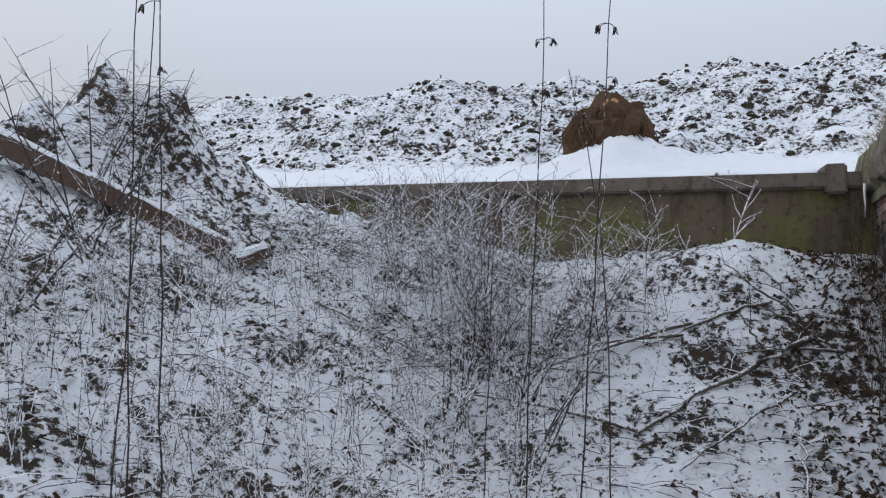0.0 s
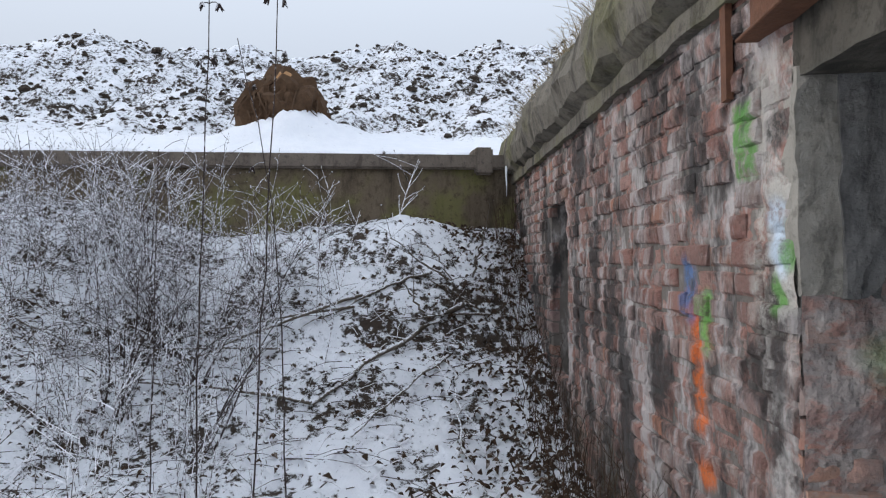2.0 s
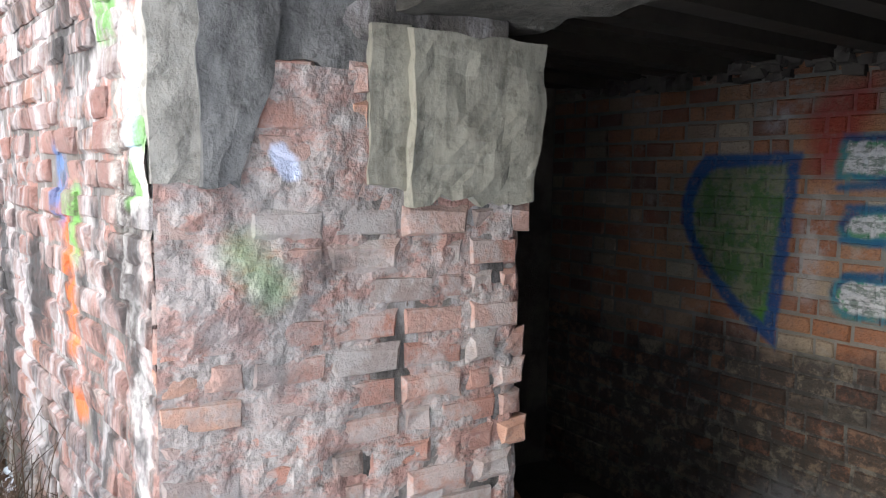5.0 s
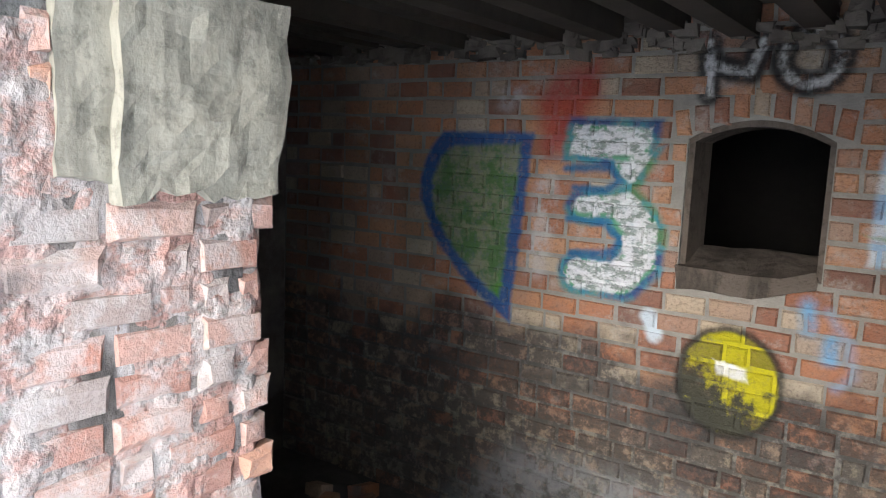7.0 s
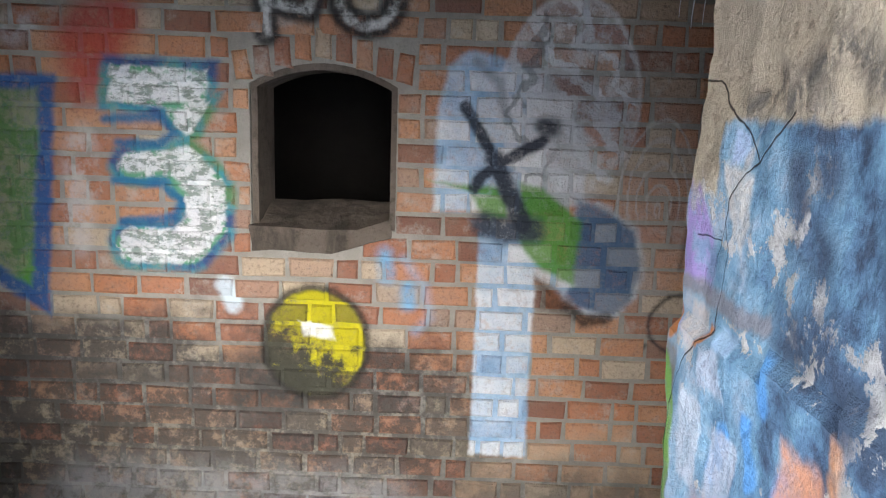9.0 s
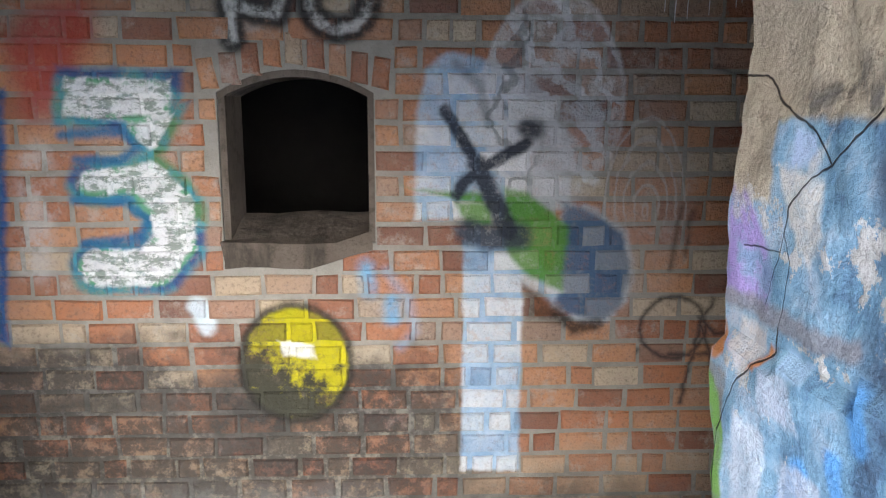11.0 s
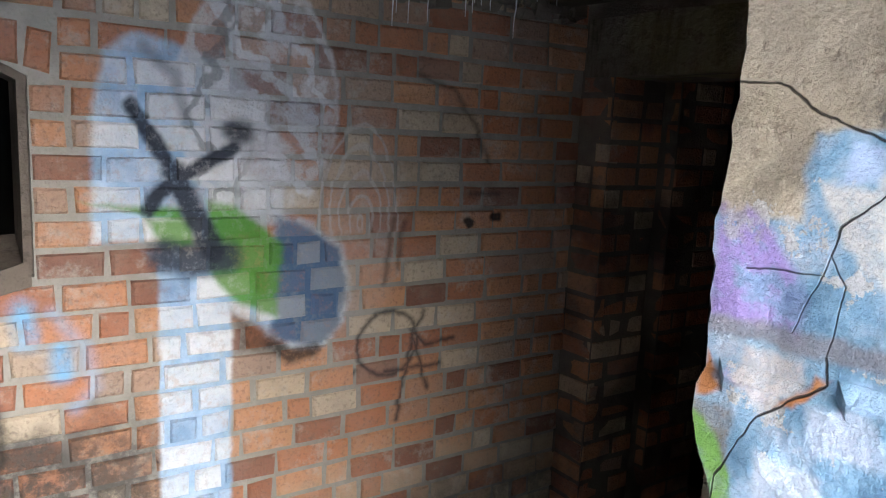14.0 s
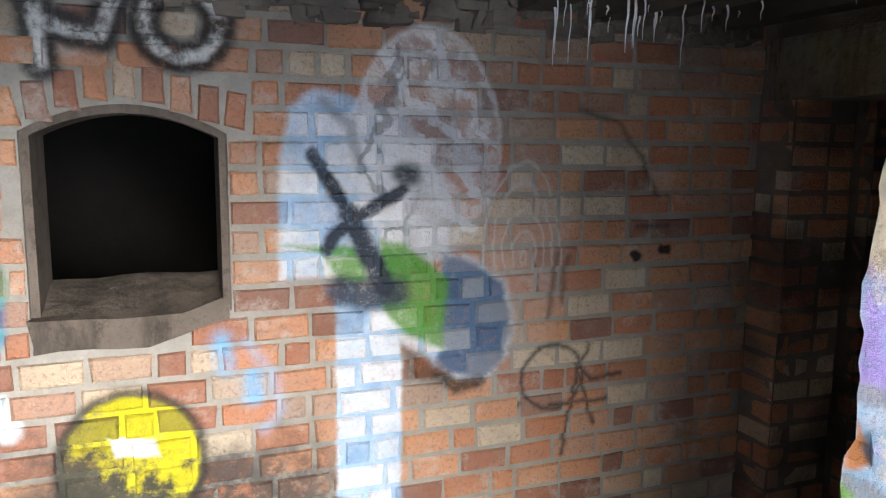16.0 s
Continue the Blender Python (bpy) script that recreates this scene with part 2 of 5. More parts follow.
    if zone in "bcd":
        # pale crown: each brick takes its own white or blue
        tone = n.m("MULTIPLY_ADD", each, 0.5, n.m("MULTIPLY", n.noise(10, 4)[0], 0.6))
        pale = n.ramp(tone, [(0.25, (0.24, 0.38, 0.56)), (0.42, (0.4, 0.53, 0.68)), (0.6, (0.6, 0.67, 0.73)), (0.8, (0.78, 0.79, 0.8))])
        crown = n.hull(u, w, [(-1.035, 0.945), (-1.025, 1.38), (-0.985, 1.58), (-0.9, 1.65), (-0.79, 1.63), (-0.55, 1.56), (-0.36, 1.3), (-0.36, 1.0), (-0.6, 0.945)])
        c = spray(c, n.under(crown, 0.0, 0.018), n.mix(n.step(u, -0.75, -0.52), pale, n.mix(each, (0.4, 0.42, 0.45), (0.66, 0.67, 0.69))))
    if zone in "cd":
        haze = n.oval(u, w, (-0.45, 1.43), 0.31, 0.47)
        swirl = n.m("SINE", n.m("MULTIPLY_ADD", n.noise(4.5, 3)[0], 15.0, n.m("MULTIPLY_ADD", u, 34.0, n.m("MULTIPLY", w, 26.0))))
        strokes = n.m("MAXIMUM", n.step(swirl, 0.1, 0.75), n.m("MULTIPLY", n.step(n.noise(13, 4)[0], 0.45, 0.6), 0.7))
        inside = n.m("MULTIPLY", n.under(haze, 0.96, 0.06), n.step(w, 1.0, 1.12))
        c = spray(c, n.m("MULTIPLY", inside, n.m("MULTIPLY_ADD", strokes, 0.75, 0.25)), n.mix(each, (0.52, 0.54, 0.57), (0.76, 0.77, 0.78)), 0.95)
        c = spray(c, n.m("MULTIPLY", n.m("MULTIPLY", inside, n.step(n.m("SINE", n.m("MULTIPLY_ADD", n.noise(5, 3)[0], 16.0, n.m("MULTIPLY_ADD", u, 30.0, n.m("MULTIPLY", w, -8.0)))), 0.55, 0.95)), n.step(u, -0.42, -0.6)), (0.13, 0.14, 0.15), 0.6)
        c = spray(c, n.m("MULTIPLY", n.under(n.m("ABSOLUTE", n.m("SUBTRACT", haze, 0.97)), 0.025, 0.04), n.step(w, 1.15, 1.4)), (0.62, 0.63, 0.65), 0.75)
    if zone in "cd":
        # fan of thin pale arcs
        fan = n.oval(u, w, (-0.03, 0.98), 0.2, 0.44)
        arcs = n.m("ABSOLUTE", n.m("SUBTRACT", n.m("FRACT", n.m("MULTIPLY_ADD", n.noise(4, 2)[0], 1.2, n.m("MULTIPLY", fan, 5.0))), 0.5))
        c = spray(c, n.m("MULTIPLY", n.m("MULTIPLY", n.step(arcs, 0.3, 0.46), n.under(fan, 0.98, 0.06)), n.step(w, 0.88, 1.0)), (0.55, 0.53, 0.51), 0.6)
        c = spray(c, n.m("MULTIPLY", n.under(fan, 1.0, 0.25), 0.25), (0.5, 0.47, 0.45))
    if zone in "bcd":
        # trunk, its blue-grey and green boughs
        c = spray(c, n.box(u, w, (-0.823, -0.235), (-0.556, 0.86), 0.012), pale)
        blue = n.ramp(each, [(0.0, (0.05, 0.11, 0.21)), (0.4, (0.11, 0.17, 0.27)), (0.7, (0.17, 0.22, 0.29)), (1.0, (0.28, 0.32, 0.37))])
        bough = n.hull(u, w, [(-0.39, 1.03), (-0.24, 0.98), (-0.115, 0.89), (-0.07, 0.72), (-0.1, 0.58), (-0.18, 0.48), (-0.3, 0.49), (-0.42, 0.56)])
        c = spray(c, n.under(bough, 0.0, 0.02), blue)
        c = spray(c, n.m("MULTIPLY", n.under(n.m("ABSOLUTE", bough), 0.012, 0.018), rub), (0.6, 0.63, 0.68), 0.7)
        limb = n.hull(u, w, [(-0.85, 0.9), (-0.6, 0.9), (-0.38, 0.62), (-0.42, 0.57), (-0.66, 0.72)])
        c = spray(c, n.under(limb, 0.0, 0.02), pale, 0.8)
        green = n.least(n.hull(u, w, [(-0.65, 1.14), (-0.56, 1.07), (-0.375, 1.05), (-0.362, 0.95), (-0.385, 0.62), (-0.56, 0.71), (-0.64, 0.82)]), n.hull(u, w, [(-1.01, 1.075), (-0.74, 1.06), (-0.72, 1.0), (-0.86, 1.03)]), n.hull(u, w, [(-0.86, 1.02), (-0.7, 1.02), (-0.7, 0.92), (-0.8, 0.91)]))
        c = spray(c, n.under(green, 0.0, 0.018), n.mix(n.m("MULTIPLY_ADD", each, 0.7, n.m("MULTIPLY", fine, 0.3)), (0.06, 0.24, 0.02), (0.2, 0.36, 0.12)))
    if zone in "cd":
        gloom = n.path(u, w, [(-0.8, 0.89), (-0.7, 0.86), (-0.58, 0.87)])
        c = spray(c, n.under(gloom, 0.06, 0.03), (0.045, 0.055, 0.075))
        cross = n.least(n.path(u, w, [(-0.905, 1.405), (-0.77, 1.19)]), n.path(u, w, [(-0.56, 1.27), (-0.74, 1.17), (-0.82, 1.11), (-0.85, 1.05)]))
        stem = n.seg(u, w, (-0.77, 1.19), (-0.63, 0.9))
        c = spray(c, n.m("MAXIMUM", n.under(cross, 0.027, 0.013), n.under(stem, 0.043, 0.018)), (0.03, 0.038, 0.055), 0.97)
        c = spray(c, n.under(n.seg(u, w, (-0.55, 1.335), (-0.53, 1.335)), 0.045, 0.025), (0.03, 0.038, 0.05), 0.9)
        c = spray(c, n.m("MULTIPLY", n.under(n.path(u, w, [(-0.86, 1.6), (-0.76, 1.52), (-0.72, 1.36)]), 0.02, 0.018), 0.6), (0.16, 0.18, 0.22))
    if zone in "cd":
        # dark gouge under the bough
        c = spray(c, n.under(n.hull(u, w, [(-0.55, 0.66), (-0.53, 0.5), (-0.4, 0.48), (-0.4, 0.55)]), 0.0, 0.03), (0.07, 0.035, 0.02), 0.75)
        c = spray(c, n.under(n.path(u, w, [(-0.4, 0.52), (-0.32, 0.45), (-0.22, 0.47)]), 0.028, 0.02), (0.025, 0.02, 0.018), 0.85)
    if zone == "d":
        # small tags
        loop = n.m("ABSOLUTE", n.m("MULTIPLY", n.m("SUBTRACT", n.oval(u, w, (0.13, 0.45), 0.15, 0.14), 1.0), 0.15))
        tag = n.least(loop, n.path(u, w, [(0.18, 0.1), (0.257, 0.46), (0.34, 0.22)]), n.path(u, w, [(0.12, 0.325), (0.41, 0.32)]), n.path(u, w, [(0.25, 0.5), (0.32, 0.42), (0.47, 0.44)]), n.seg(u, w, (0.3, 0.58), (0.25, 0.46)), n.seg(u, w, (-0.04, 0.33), (-0.03, 0.34)))
        c = spray(c, n.under(tag, 0.009, 0.014), (0.03, 0.03, 0.035), 0.85)
        arc = n.least(n.path(u, w, [(0.22, 1.6), (0.4, 1.55), (0.53, 1.4), (0.62, 1.24)]), n.seg(u, w, (0.13, 1.0), (0.1, 0.72)), n.seg(u, w, (0.18, 0.98), (0.16, 0.78)), n.seg(u, w, (0.52, 1.1), (0.68, 1.1)))
        c = spray(c, n.under(arc, 0.01, 0.018), (0.03, 0.03, 0.03), 0.65)
        c = spray(c, n.under(n.least(n.seg(u, w, (0.515, 0.975), (0.53, 0.965)), n.seg(u, w, (0.66, 0.99), (0.69, 0.99))), 0.022, 0.01), (0.01, 0.01, 0.01))
    if zone in "bc":
        runs = n.least(n.seg(u, w, (-1.25, 0.74), (-1.235, 0.62)), n.seg(u, w, (-1.14, 0.58), (-1.135, 0.5)))
        c = spray(c, n.m("MULTIPLY", n.under(runs, 0.032, 0.03), n.m("MULTIPLY_ADD", rub, 0.5, 0.5)), (0.18, 0.42, 0.68), 0.85)
        c = spray(c, n.m("MULTIPLY", n.under(n.path(u, w, [(-1.16, 0.72), (-1.06, 0.58), (-1.035, 0.44), (-1.1, 0.37)]), 0.018, 0.03), 0.6), (0.3, 0.44, 0.66), 0.8)
    if zone == "a":
        c = spray(c, n.under(n.seg(u, w, (-1.985, 0.56), (-1.95, 0.47)), 0.042, 0.02), (0.6, 0.7, 0.77), 0.85)
    return c


def facade_paint(n, base):
    """Lime runs, soot and dabs of paint on the outer brick wall and round its corner."""
    u, v, w = n.wobble(12, 0.05)
    fine = n.noise(40, 3)[0]
    lime = n.m("MULTIPLY", n.step(n.noise(5.5, 5, 0.7, stretch=(1, 1, 0.35))[0], 0.47, 0.62), 0.8)
    c = n.mix(lime, base, (0.5, 0.46, 0.44))
    dark = n.m("MULTIPLY", n.step(n.noise(3.2, 5, 0.7, stretch=(1, 1, 0.5))[0], 0.44, 0.6), 0.9)
    c = n.mix(dark, c, (0.045, 0.042, 0.04))
    moss = n.m("MULTIPLY", n.step(n.m("MULTIPLY_ADD", n.noise(2.2, 4)[0], 1.2, w), 1.1, 0.5), 0.6)
    c = n.mix(n.m("MULTIPLY", moss, n.step(n.noise(8, 4)[0], 0.35, 0.6)), c, (0.11, 0.095, 0.06))
    front = n.step(v, 1.08, 1.04)

    def dab(c, mask, tint, cover=0.85):
        return n.mix(n.m("MULTIPLY", n.m("MULTIPLY", n.m("MULTIPLY", mask, front), cover), n.m("MULTIPLY_ADD", n.step(n.noise(16, 5, 0.75)[0], 0.36, 0.56), 0.8, 0.2)), c, tint)

    run = n.least(n.seg(u, w, (-2.27, 1.9), (-2.3, 0.2)), n.seg(u, w, (-2.4, 1.9), (-2.36, 1.4)), n.seg(u, w, (-2.42, 1.2), (-2.33, 0.5)))
    c = dab(c, n.m("MULTIPLY", n.under(run, 0.035, 0.05), n.step(n.noise(10, 4)[0], 0.4, 0.58)), (0.55, 0.52, 0.48), 0.6)
    smear = n.m("MULTIPLY", n.box(u, w, (-2.5, 1.2), (-2.1, 2.0), 0.06), n.step(n.noise(7, 5, 0.7)[0], 0.42, 0.56))
    c = dab(c, smear, (0.48, 0.45, 0.4), 0.85)
    c = dab(c, n.under(n.oval(u, w, (-2.33, 1.78), 0.07, 0.06), 1.0, 0.3), (0.06, 0.055, 0.05), 0.9)
    c = dab(c, n.box(u, w, (-2.62, 1.66), (-2.47, 1.9), 0.015), (0.14, 0.34, 0.08), 0.85)
    c = dab(c, n.under(n.seg(u, w, (-2.34, 1.53), (-2.3, 1.4)), 0.045, 0.03), (0.62, 0.72, 0.82))
    c = dab(c, n.under(n.least(n.seg(u, w, (-2.35, 1.33), (-2.33, 1.28)), n.seg(u, w, (-2.26, 1.48), (-2.26, 1.4))), 0.035, 0.02), (0.15, 0.34, 0.09))
    c = dab(c, n.under(n.least(n.seg(u, w, (-3.02, 1.2), (-2.98, 1.05)), n.seg(u, w, (-2.98, 0.95), (-2.96, 0.8)), n.seg(u, w, (-2.9, 0.62), (-2.96, 0.6))), 0.05, 0.03), (0.72, 0.16, 0.03))
    c = dab(c, n.under(n.seg(u, w, (-3.07, 1.36), (-3.05, 1.22)), 0.06, 0.03), (0.1, 0.2, 0.42), 0.7)
    c = dab(c, n.under(n.seg(u, w, (-2.9, 1.25), (-2.9, 1.1)), 0.04, 0.03), (0.22, 0.5, 0.12), 0.8)
    c = dab(c, n.under(n.least(n.seg(u, w, (-2.95, 0.5), (-2.8, 0.15)), n.seg(u, w, (-2.75, 0.55), (-2.7, 0.2))), 0.06, 0.05), (0.03, 0.03, 0.035), 0.7)
    return c


def brick_material(name, tones, paint, wear, dust=0.5, bump=0.8):
    n = Nodes(name)
    c = n.ramp(n.chance(), tones)
    c = n.mix(n.m("MULTIPLY", n.step(n.noise(9, 5, 0.7)[0], 0.45, 0.72), wear), c, (0.3, 0.22, 0.18))
    c = n.mix(n.m("MULTIPLY", n.step(n.noise(60, 4)[0], 0.5, 0.7), 0.45), c, (0.1, 0.06, 0.045))
    c = n.mix(n.m("MULTIPLY", n.noise(4, 4)[0], dust), c, (0.33, 0.285, 0.25))
    c = n.mix(n.m("MULTIPLY", n.step(n.noise(5, 6, 0.75)[0], 0.52, 0.68), 0.5), c, (0.5, 0.47, 0.42))
    c = paint(n, c)
    return n.done(c, 0.92, n.m("MULTIPLY_ADD", n.noise(22, 5, 0.7)[0], 1.6, n.noise(90, 4, 0.7)[0]), bump, 0.02)


def mortar_material(name, tone, paint):
    n = Nodes(name)
    c = n.mix(n.noise(12, 4)[0], tone, tuple(0.5 * q for q in tone))
    c = n.mix(n.step(n.noise(80, 3)[0], 0.5, 0.7), c, tuple(0.7 * q for q in tone))
    return n.done(paint(n, c), 0.95, n.noise(70, 5, 0.7)[0], 0.7, 0.015)


def skin_material(name, mortar, brick, paint):
    """Mortar smears with brick dust and broken brick showing in them."""
    n = Nodes(name)
    c = n.mix(n.noise(12, 5, 0.7)[0], tuple(0.6 * q for q in mortar), tuple(1.35 * q for q in mortar))
    c = n.mix(n.m("MULTIPLY", n.step(n.noise(8, 5, 0.7, stretch=(1, 1, 1.8))[0], 0.42, 0.56), 0.85), c, brick)
    c = n.mix(n.m("MULTIPLY", n.step(n.noise(55, 4)[0], 0.5, 0.68), 0.6), c, (0.07, 0.055, 0.045))
    return n.done(paint(n, c), 0.95, n.m("MULTIPLY_ADD", n.noise(20, 5, 0.7)[0], 1.6, n.noise(60, 4, 0.6)[0]), 0.6, 0.014)


INNER = [(0.0, (0.2, 0.075, 0.045)), (0.14, (0.4, 0.13, 0.055)), (0.4, (0.54, 0.2, 0.08)), (0.66, (0.6, 0.29, 0.14)), (0.78, (0.4, 0.2, 0.13)), (0.86, (0.56, 0.42, 0.28)), (0.94, (0.6, 0.5, 0.36)), (1.0, (0.25, 0.09, 0.06))]
OUTER = [(0.0, (0.2, 0.08, 0.065)), (0.3, (0.33, 0.13, 0.095)), (0.6, (0.4, 0.2, 0.16)), (0.8, (0.34, 0.22, 0.2)), (0.92, (0.14, 0.1, 0.09)), (1.0, (0.45, 0.16, 0.08))]
JAMB = [(0.0, (0.26, 0.11, 0.08)), (0.3, (0.44, 0.17, 0.11)), (0.55, (0.42, 0.25, 0.2)), (0.75, (0.34, 0.28, 0.255)), (0.88, (0.25, 0.2, 0.18)), (1.0, (0.62, 0.25, 0.12))]


def no_paint(n, c):
    return n.mix(n.m("MULTIPLY", n.step(n.noise(2.5, 4)[0], 0.42, 0.62), 0.6), c, (0.03, 0.028, 0.026))


def jamb_stain(n, c):
    c = n.mix(n.m("MULTIPLY", n.step(n.noise(6, 5, 0.7)[0], 0.46, 0.6), 0.6), c, (0.42, 0.385, 0.355))
    c = n.mix(n.m("MULTIPLY", n.step(n.noise(4, 4)[0], 0.56, 0.72), 0.7), c, (0.07, 0.065, 0.06))
    _, v, w = n.wobble(12, 0.05)
    near = n.m("MULTIPLY", n.step(v, 1.75, 1.1), 0.5)
    c = n.mix(n.m("MULTIPLY", near, n.step(n.noise(5, 4)[0], 0.35, 0.6)), c, (0.2, 0.18, 0.175))
    c = n.mix(n.m("MULTIPLY", n.under(n.seg(v, w, (1.2, 1.14), (1.27, 1.05)), 0.045, 0.05), 0.4), c, (0.13, 0.3, 0.07))
    return n.mix(n.m("MULTIPLY", n.under(n.seg(v, w, (1.3, 1.38), (1.32, 1.34)), 0.03, 0.01), 0.8), c, (0.55, 0.6, 0.75))


def grey_concrete(name, lo, hi, stain=0.5, green=0.0, bump=0.6):
    n = Nodes(name)
    c = n.mix(n.noise(3, 5, 0.65)[0], lo, hi)
    c = n.mix(n.m("MULTIPLY", n.step(n.noise(5, 5, 0.7, stretch=(1, 1, 0.22))[0], 0.46, 0.66), stain), c, tuple(0.3 * q for q in lo))
    if green:
        c = n.mix(n.m("MULTIPLY", n.step(n.noise(1.3, 4)[0], 0.46, 0.62), green), c, (0.17, 0.17, 0.05))
    c = n.mix(n.m("MULTIPLY", n.step(n.noise(90, 3)[0], 0.55, 0.7), 0.4), c, lo)
    c = n.mix(n.m("MULTIPLY", n.step(n.noise(14, 6, 0.75)[0], 0.5, 0.64), 0.5), c, tuple(0.45 * q for q in lo))
    h = n.m("ADD", n.noise(40, 6, 0.7)[0], n.m("MULTIPLY", n.noise(7, 4)[0], 2.0))
    return n.done(c, 0.93, h, bump, 0.02)


def snow_soil(name, cover, fine):
    """Thin snow through which soil and litter show."""
    n = Nodes(name)
    up = n.xyz(n.geo.outputs["Normal"])[2]
    f = n.m("MULTIPLY_ADD", n.noise(fine, 6, 0.72)[0], 1.0, n.m("MULTIPLY", n.noise(fine * 0.16, 4)[0], 0.55))
    f = n.m("MULTIPLY_ADD", up, 0.2, f)
    x, y, _ = n.xyz(n.pos)
    s = n.m("MULTIPLY_ADD", y, -0.25, n.m("MULTIPLY_ADD", x, -0.968, -8.06))
    drift = n.m("MULTIPLY", n.step(s, 0.2, 0.5), n.step(s, 5.2, 3.8))
    f = n.m("MULTIPLY_ADD", drift, 0.22, f)
    snow = n.step(f, cover - 0.035, cover + 0.045)
    soil = n.mix(n.noise(30, 4)[0], (0.02, 0.016, 0.014), (0.085, 0.062, 0.045))
    white = n.mix(n.noise(6, 3)[0], (0.74, 0.76, 0.82), (0.86, 0.87, 0.9))
    h = n.m("MULTIPLY_ADD", snow, 0.6, n.noise(fine * 2.2, 5, 0.7)[0])
    return n.done(n.mix(snow, soil, white), n.m("MULTIPLY_ADD", snow, -0.3, 0.95), h, 0.7, 0.04)


def plain(name, a, b, scale=25.0, rough=0.9, metal=0.0, bump=0.4):
    n = Nodes(name)
    return n.done(n.mix(n.noise(scale, 5, 0.7)[0], a, b), rough, n.noise(scale * 3, 4)[0], bump, 0.008, metal)


def frosty(name, bark, frost, amount):
    n = Nodes(name)
    up = n.xyz(n.geo.outputs["Normal"])[2]
    f = n.step(n.m("MULTIPLY_ADD", up, 0.35, n.noise(35, 3)[0]), 0.75 - amount, 0.95 - amount)
    return n.done(n.mix(f, n.mix(n.geo.outputs["Random Per Island"], bark, tuple(0.5 * q for q in bark)), frost), 0.9)


def painted_plaster(name):
    """Plaster of the pier: buff above, blues, white and violet below, long cracks."""
    n = Nodes(name)
    _, v, w = n.wobble(13, 0.045)
    _, v2, w2 = n.wobble(11, 0.022)
    patch = n.noise(13, 5, 0.65)[0]
    rub = n.step(n.noise(20, 6, 0.75)[0], 0.4, 0.56)

    def lay(c, d, tint, soft=0.008, cover=0.95):
        return n.mix(n.m("MULTIPLY", n.m("MULTIPLY", n.under(d, 0.0, soft), n.m("MULTIPLY_ADD", rub, 0.35, 0.65)), cover), c, tint)

    c = n.mix(n.noise(8, 5, 0.7)[0], (0.36, 0.3, 0.215), (0.56, 0.48, 0.37))
    c = n.mix(n.m("MULTIPLY", n.step(n.noise(42, 5, 0.75)[0], 0.56, 0.66), 0.55), c, (0.13, 0.1, 0.075))
    stain = n.m("MULTIPLY", n.under(n.least(n.seg(v, w, (2.25, 1.44), (2.15, 1.46)), n.seg(v, w, (2.12, 1.44), (2.0, 1.5)), n.seg(v, w, (1.98, 1.5), (1.9, 1.46))), 0.02, 0.03), n.step(n.noise(16, 5, 0.7)[0], 0.4, 0.54))
    c = n.mix(n.m("MULTIPLY", stain, 0.88), c, (0.05, 0.052, 0.058))
    c = n.mix(n.m("MULTIPLY", n.under(n.seg(v, w, (2.42, 1.33), (2.3, 1.36)), 0.03, 0.03), n.m("MULTIPLY", rub, 0.5)), c, (0.2, 0.17, 0.13))
    # blue ground coat with worn pale spots, deeper towards the outer side
    ground_coat = n.least(n.hull(v, w, [(2.32, 1.41), (2.25, 1.42), (0.8, 1.43), (0.8, -0.5), (2.32, -0.5)]), n.hull(v, w, [(2.6, 1.3), (2.3, 1.3), (2.3, -0.5), (2.6, -0.5)]))
    hue = n.m("MULTIPLY_ADD", v, 0.55, n.m("MULTIPLY", patch, 0.9))
    wash = n.ramp(n.m("SUBTRACT", hue, 1.0), [(0.42, (0.035, 0.07, 0.13)), (0.5, (0.07, 0.15, 0.26)), (0.58, (0.11, 0.24, 0.37)), (0.68, (0.18, 0.33, 0.47)), (0.8, (0.3, 0.41, 0.53)), (0.9, (0.42, 0.46, 0.53))])
    c = n.mix(n.m("MULTIPLY", n.under(ground_coat, 0.0, 0.008), 0.96), c, wash)
    bare = n.m("MULTIPLY", n.step(n.noise(9, 6, 0.7)[0], 0.57, 0.6), n.step(w, 1.4, 1.37))
    c = n.mix(n.m("MULTIPLY", bare, 0.9), c, n.mix(rub, (0.4, 0.38, 0.35), (0.54, 0.53, 0.51)))
    # white flaked field by the cracks
    c = lay(c, n.hull(v, w, [(2.3, 1.35), (2.2, 1.345), (2.185, 1.27), (2.215, 1.225), (2.27, 1.27)]), (0.58, 0.56, 0.53))
    c = lay(c, n.hull(v, w, [(2.27, 1.4), (2.23, 1.4), (2.22, 1.365), (2.28, 1.35)]), (0.38, 0.48, 0.66))
    c = lay(c, n.hull(v, w, [(2.23, 1.34), (2.2, 1.4), (2.24, 1.36)]), (0.58, 0.57, 0.55))
    # violet
    lilac = n.least(n.hull(v, w, [(2.445, 1.315), (2.375, 1.305), (2.3, 1.2), (2.31, 1.15), (2.44, 1.15)]), n.seg(v, w, (2.4, 1.08), (2.33, 1.07)))
    c = n.mix(n.m("MULTIPLY", n.under(lilac, 0.0, 0.012), n.m("MULTIPLY_ADD", n.step(patch, 0.4, 0.56), 0.7, 0.25)), c, n.mix(n.noise(26, 3)[0], (0.25, 0.17, 0.46), (0.4, 0.3, 0.6)))
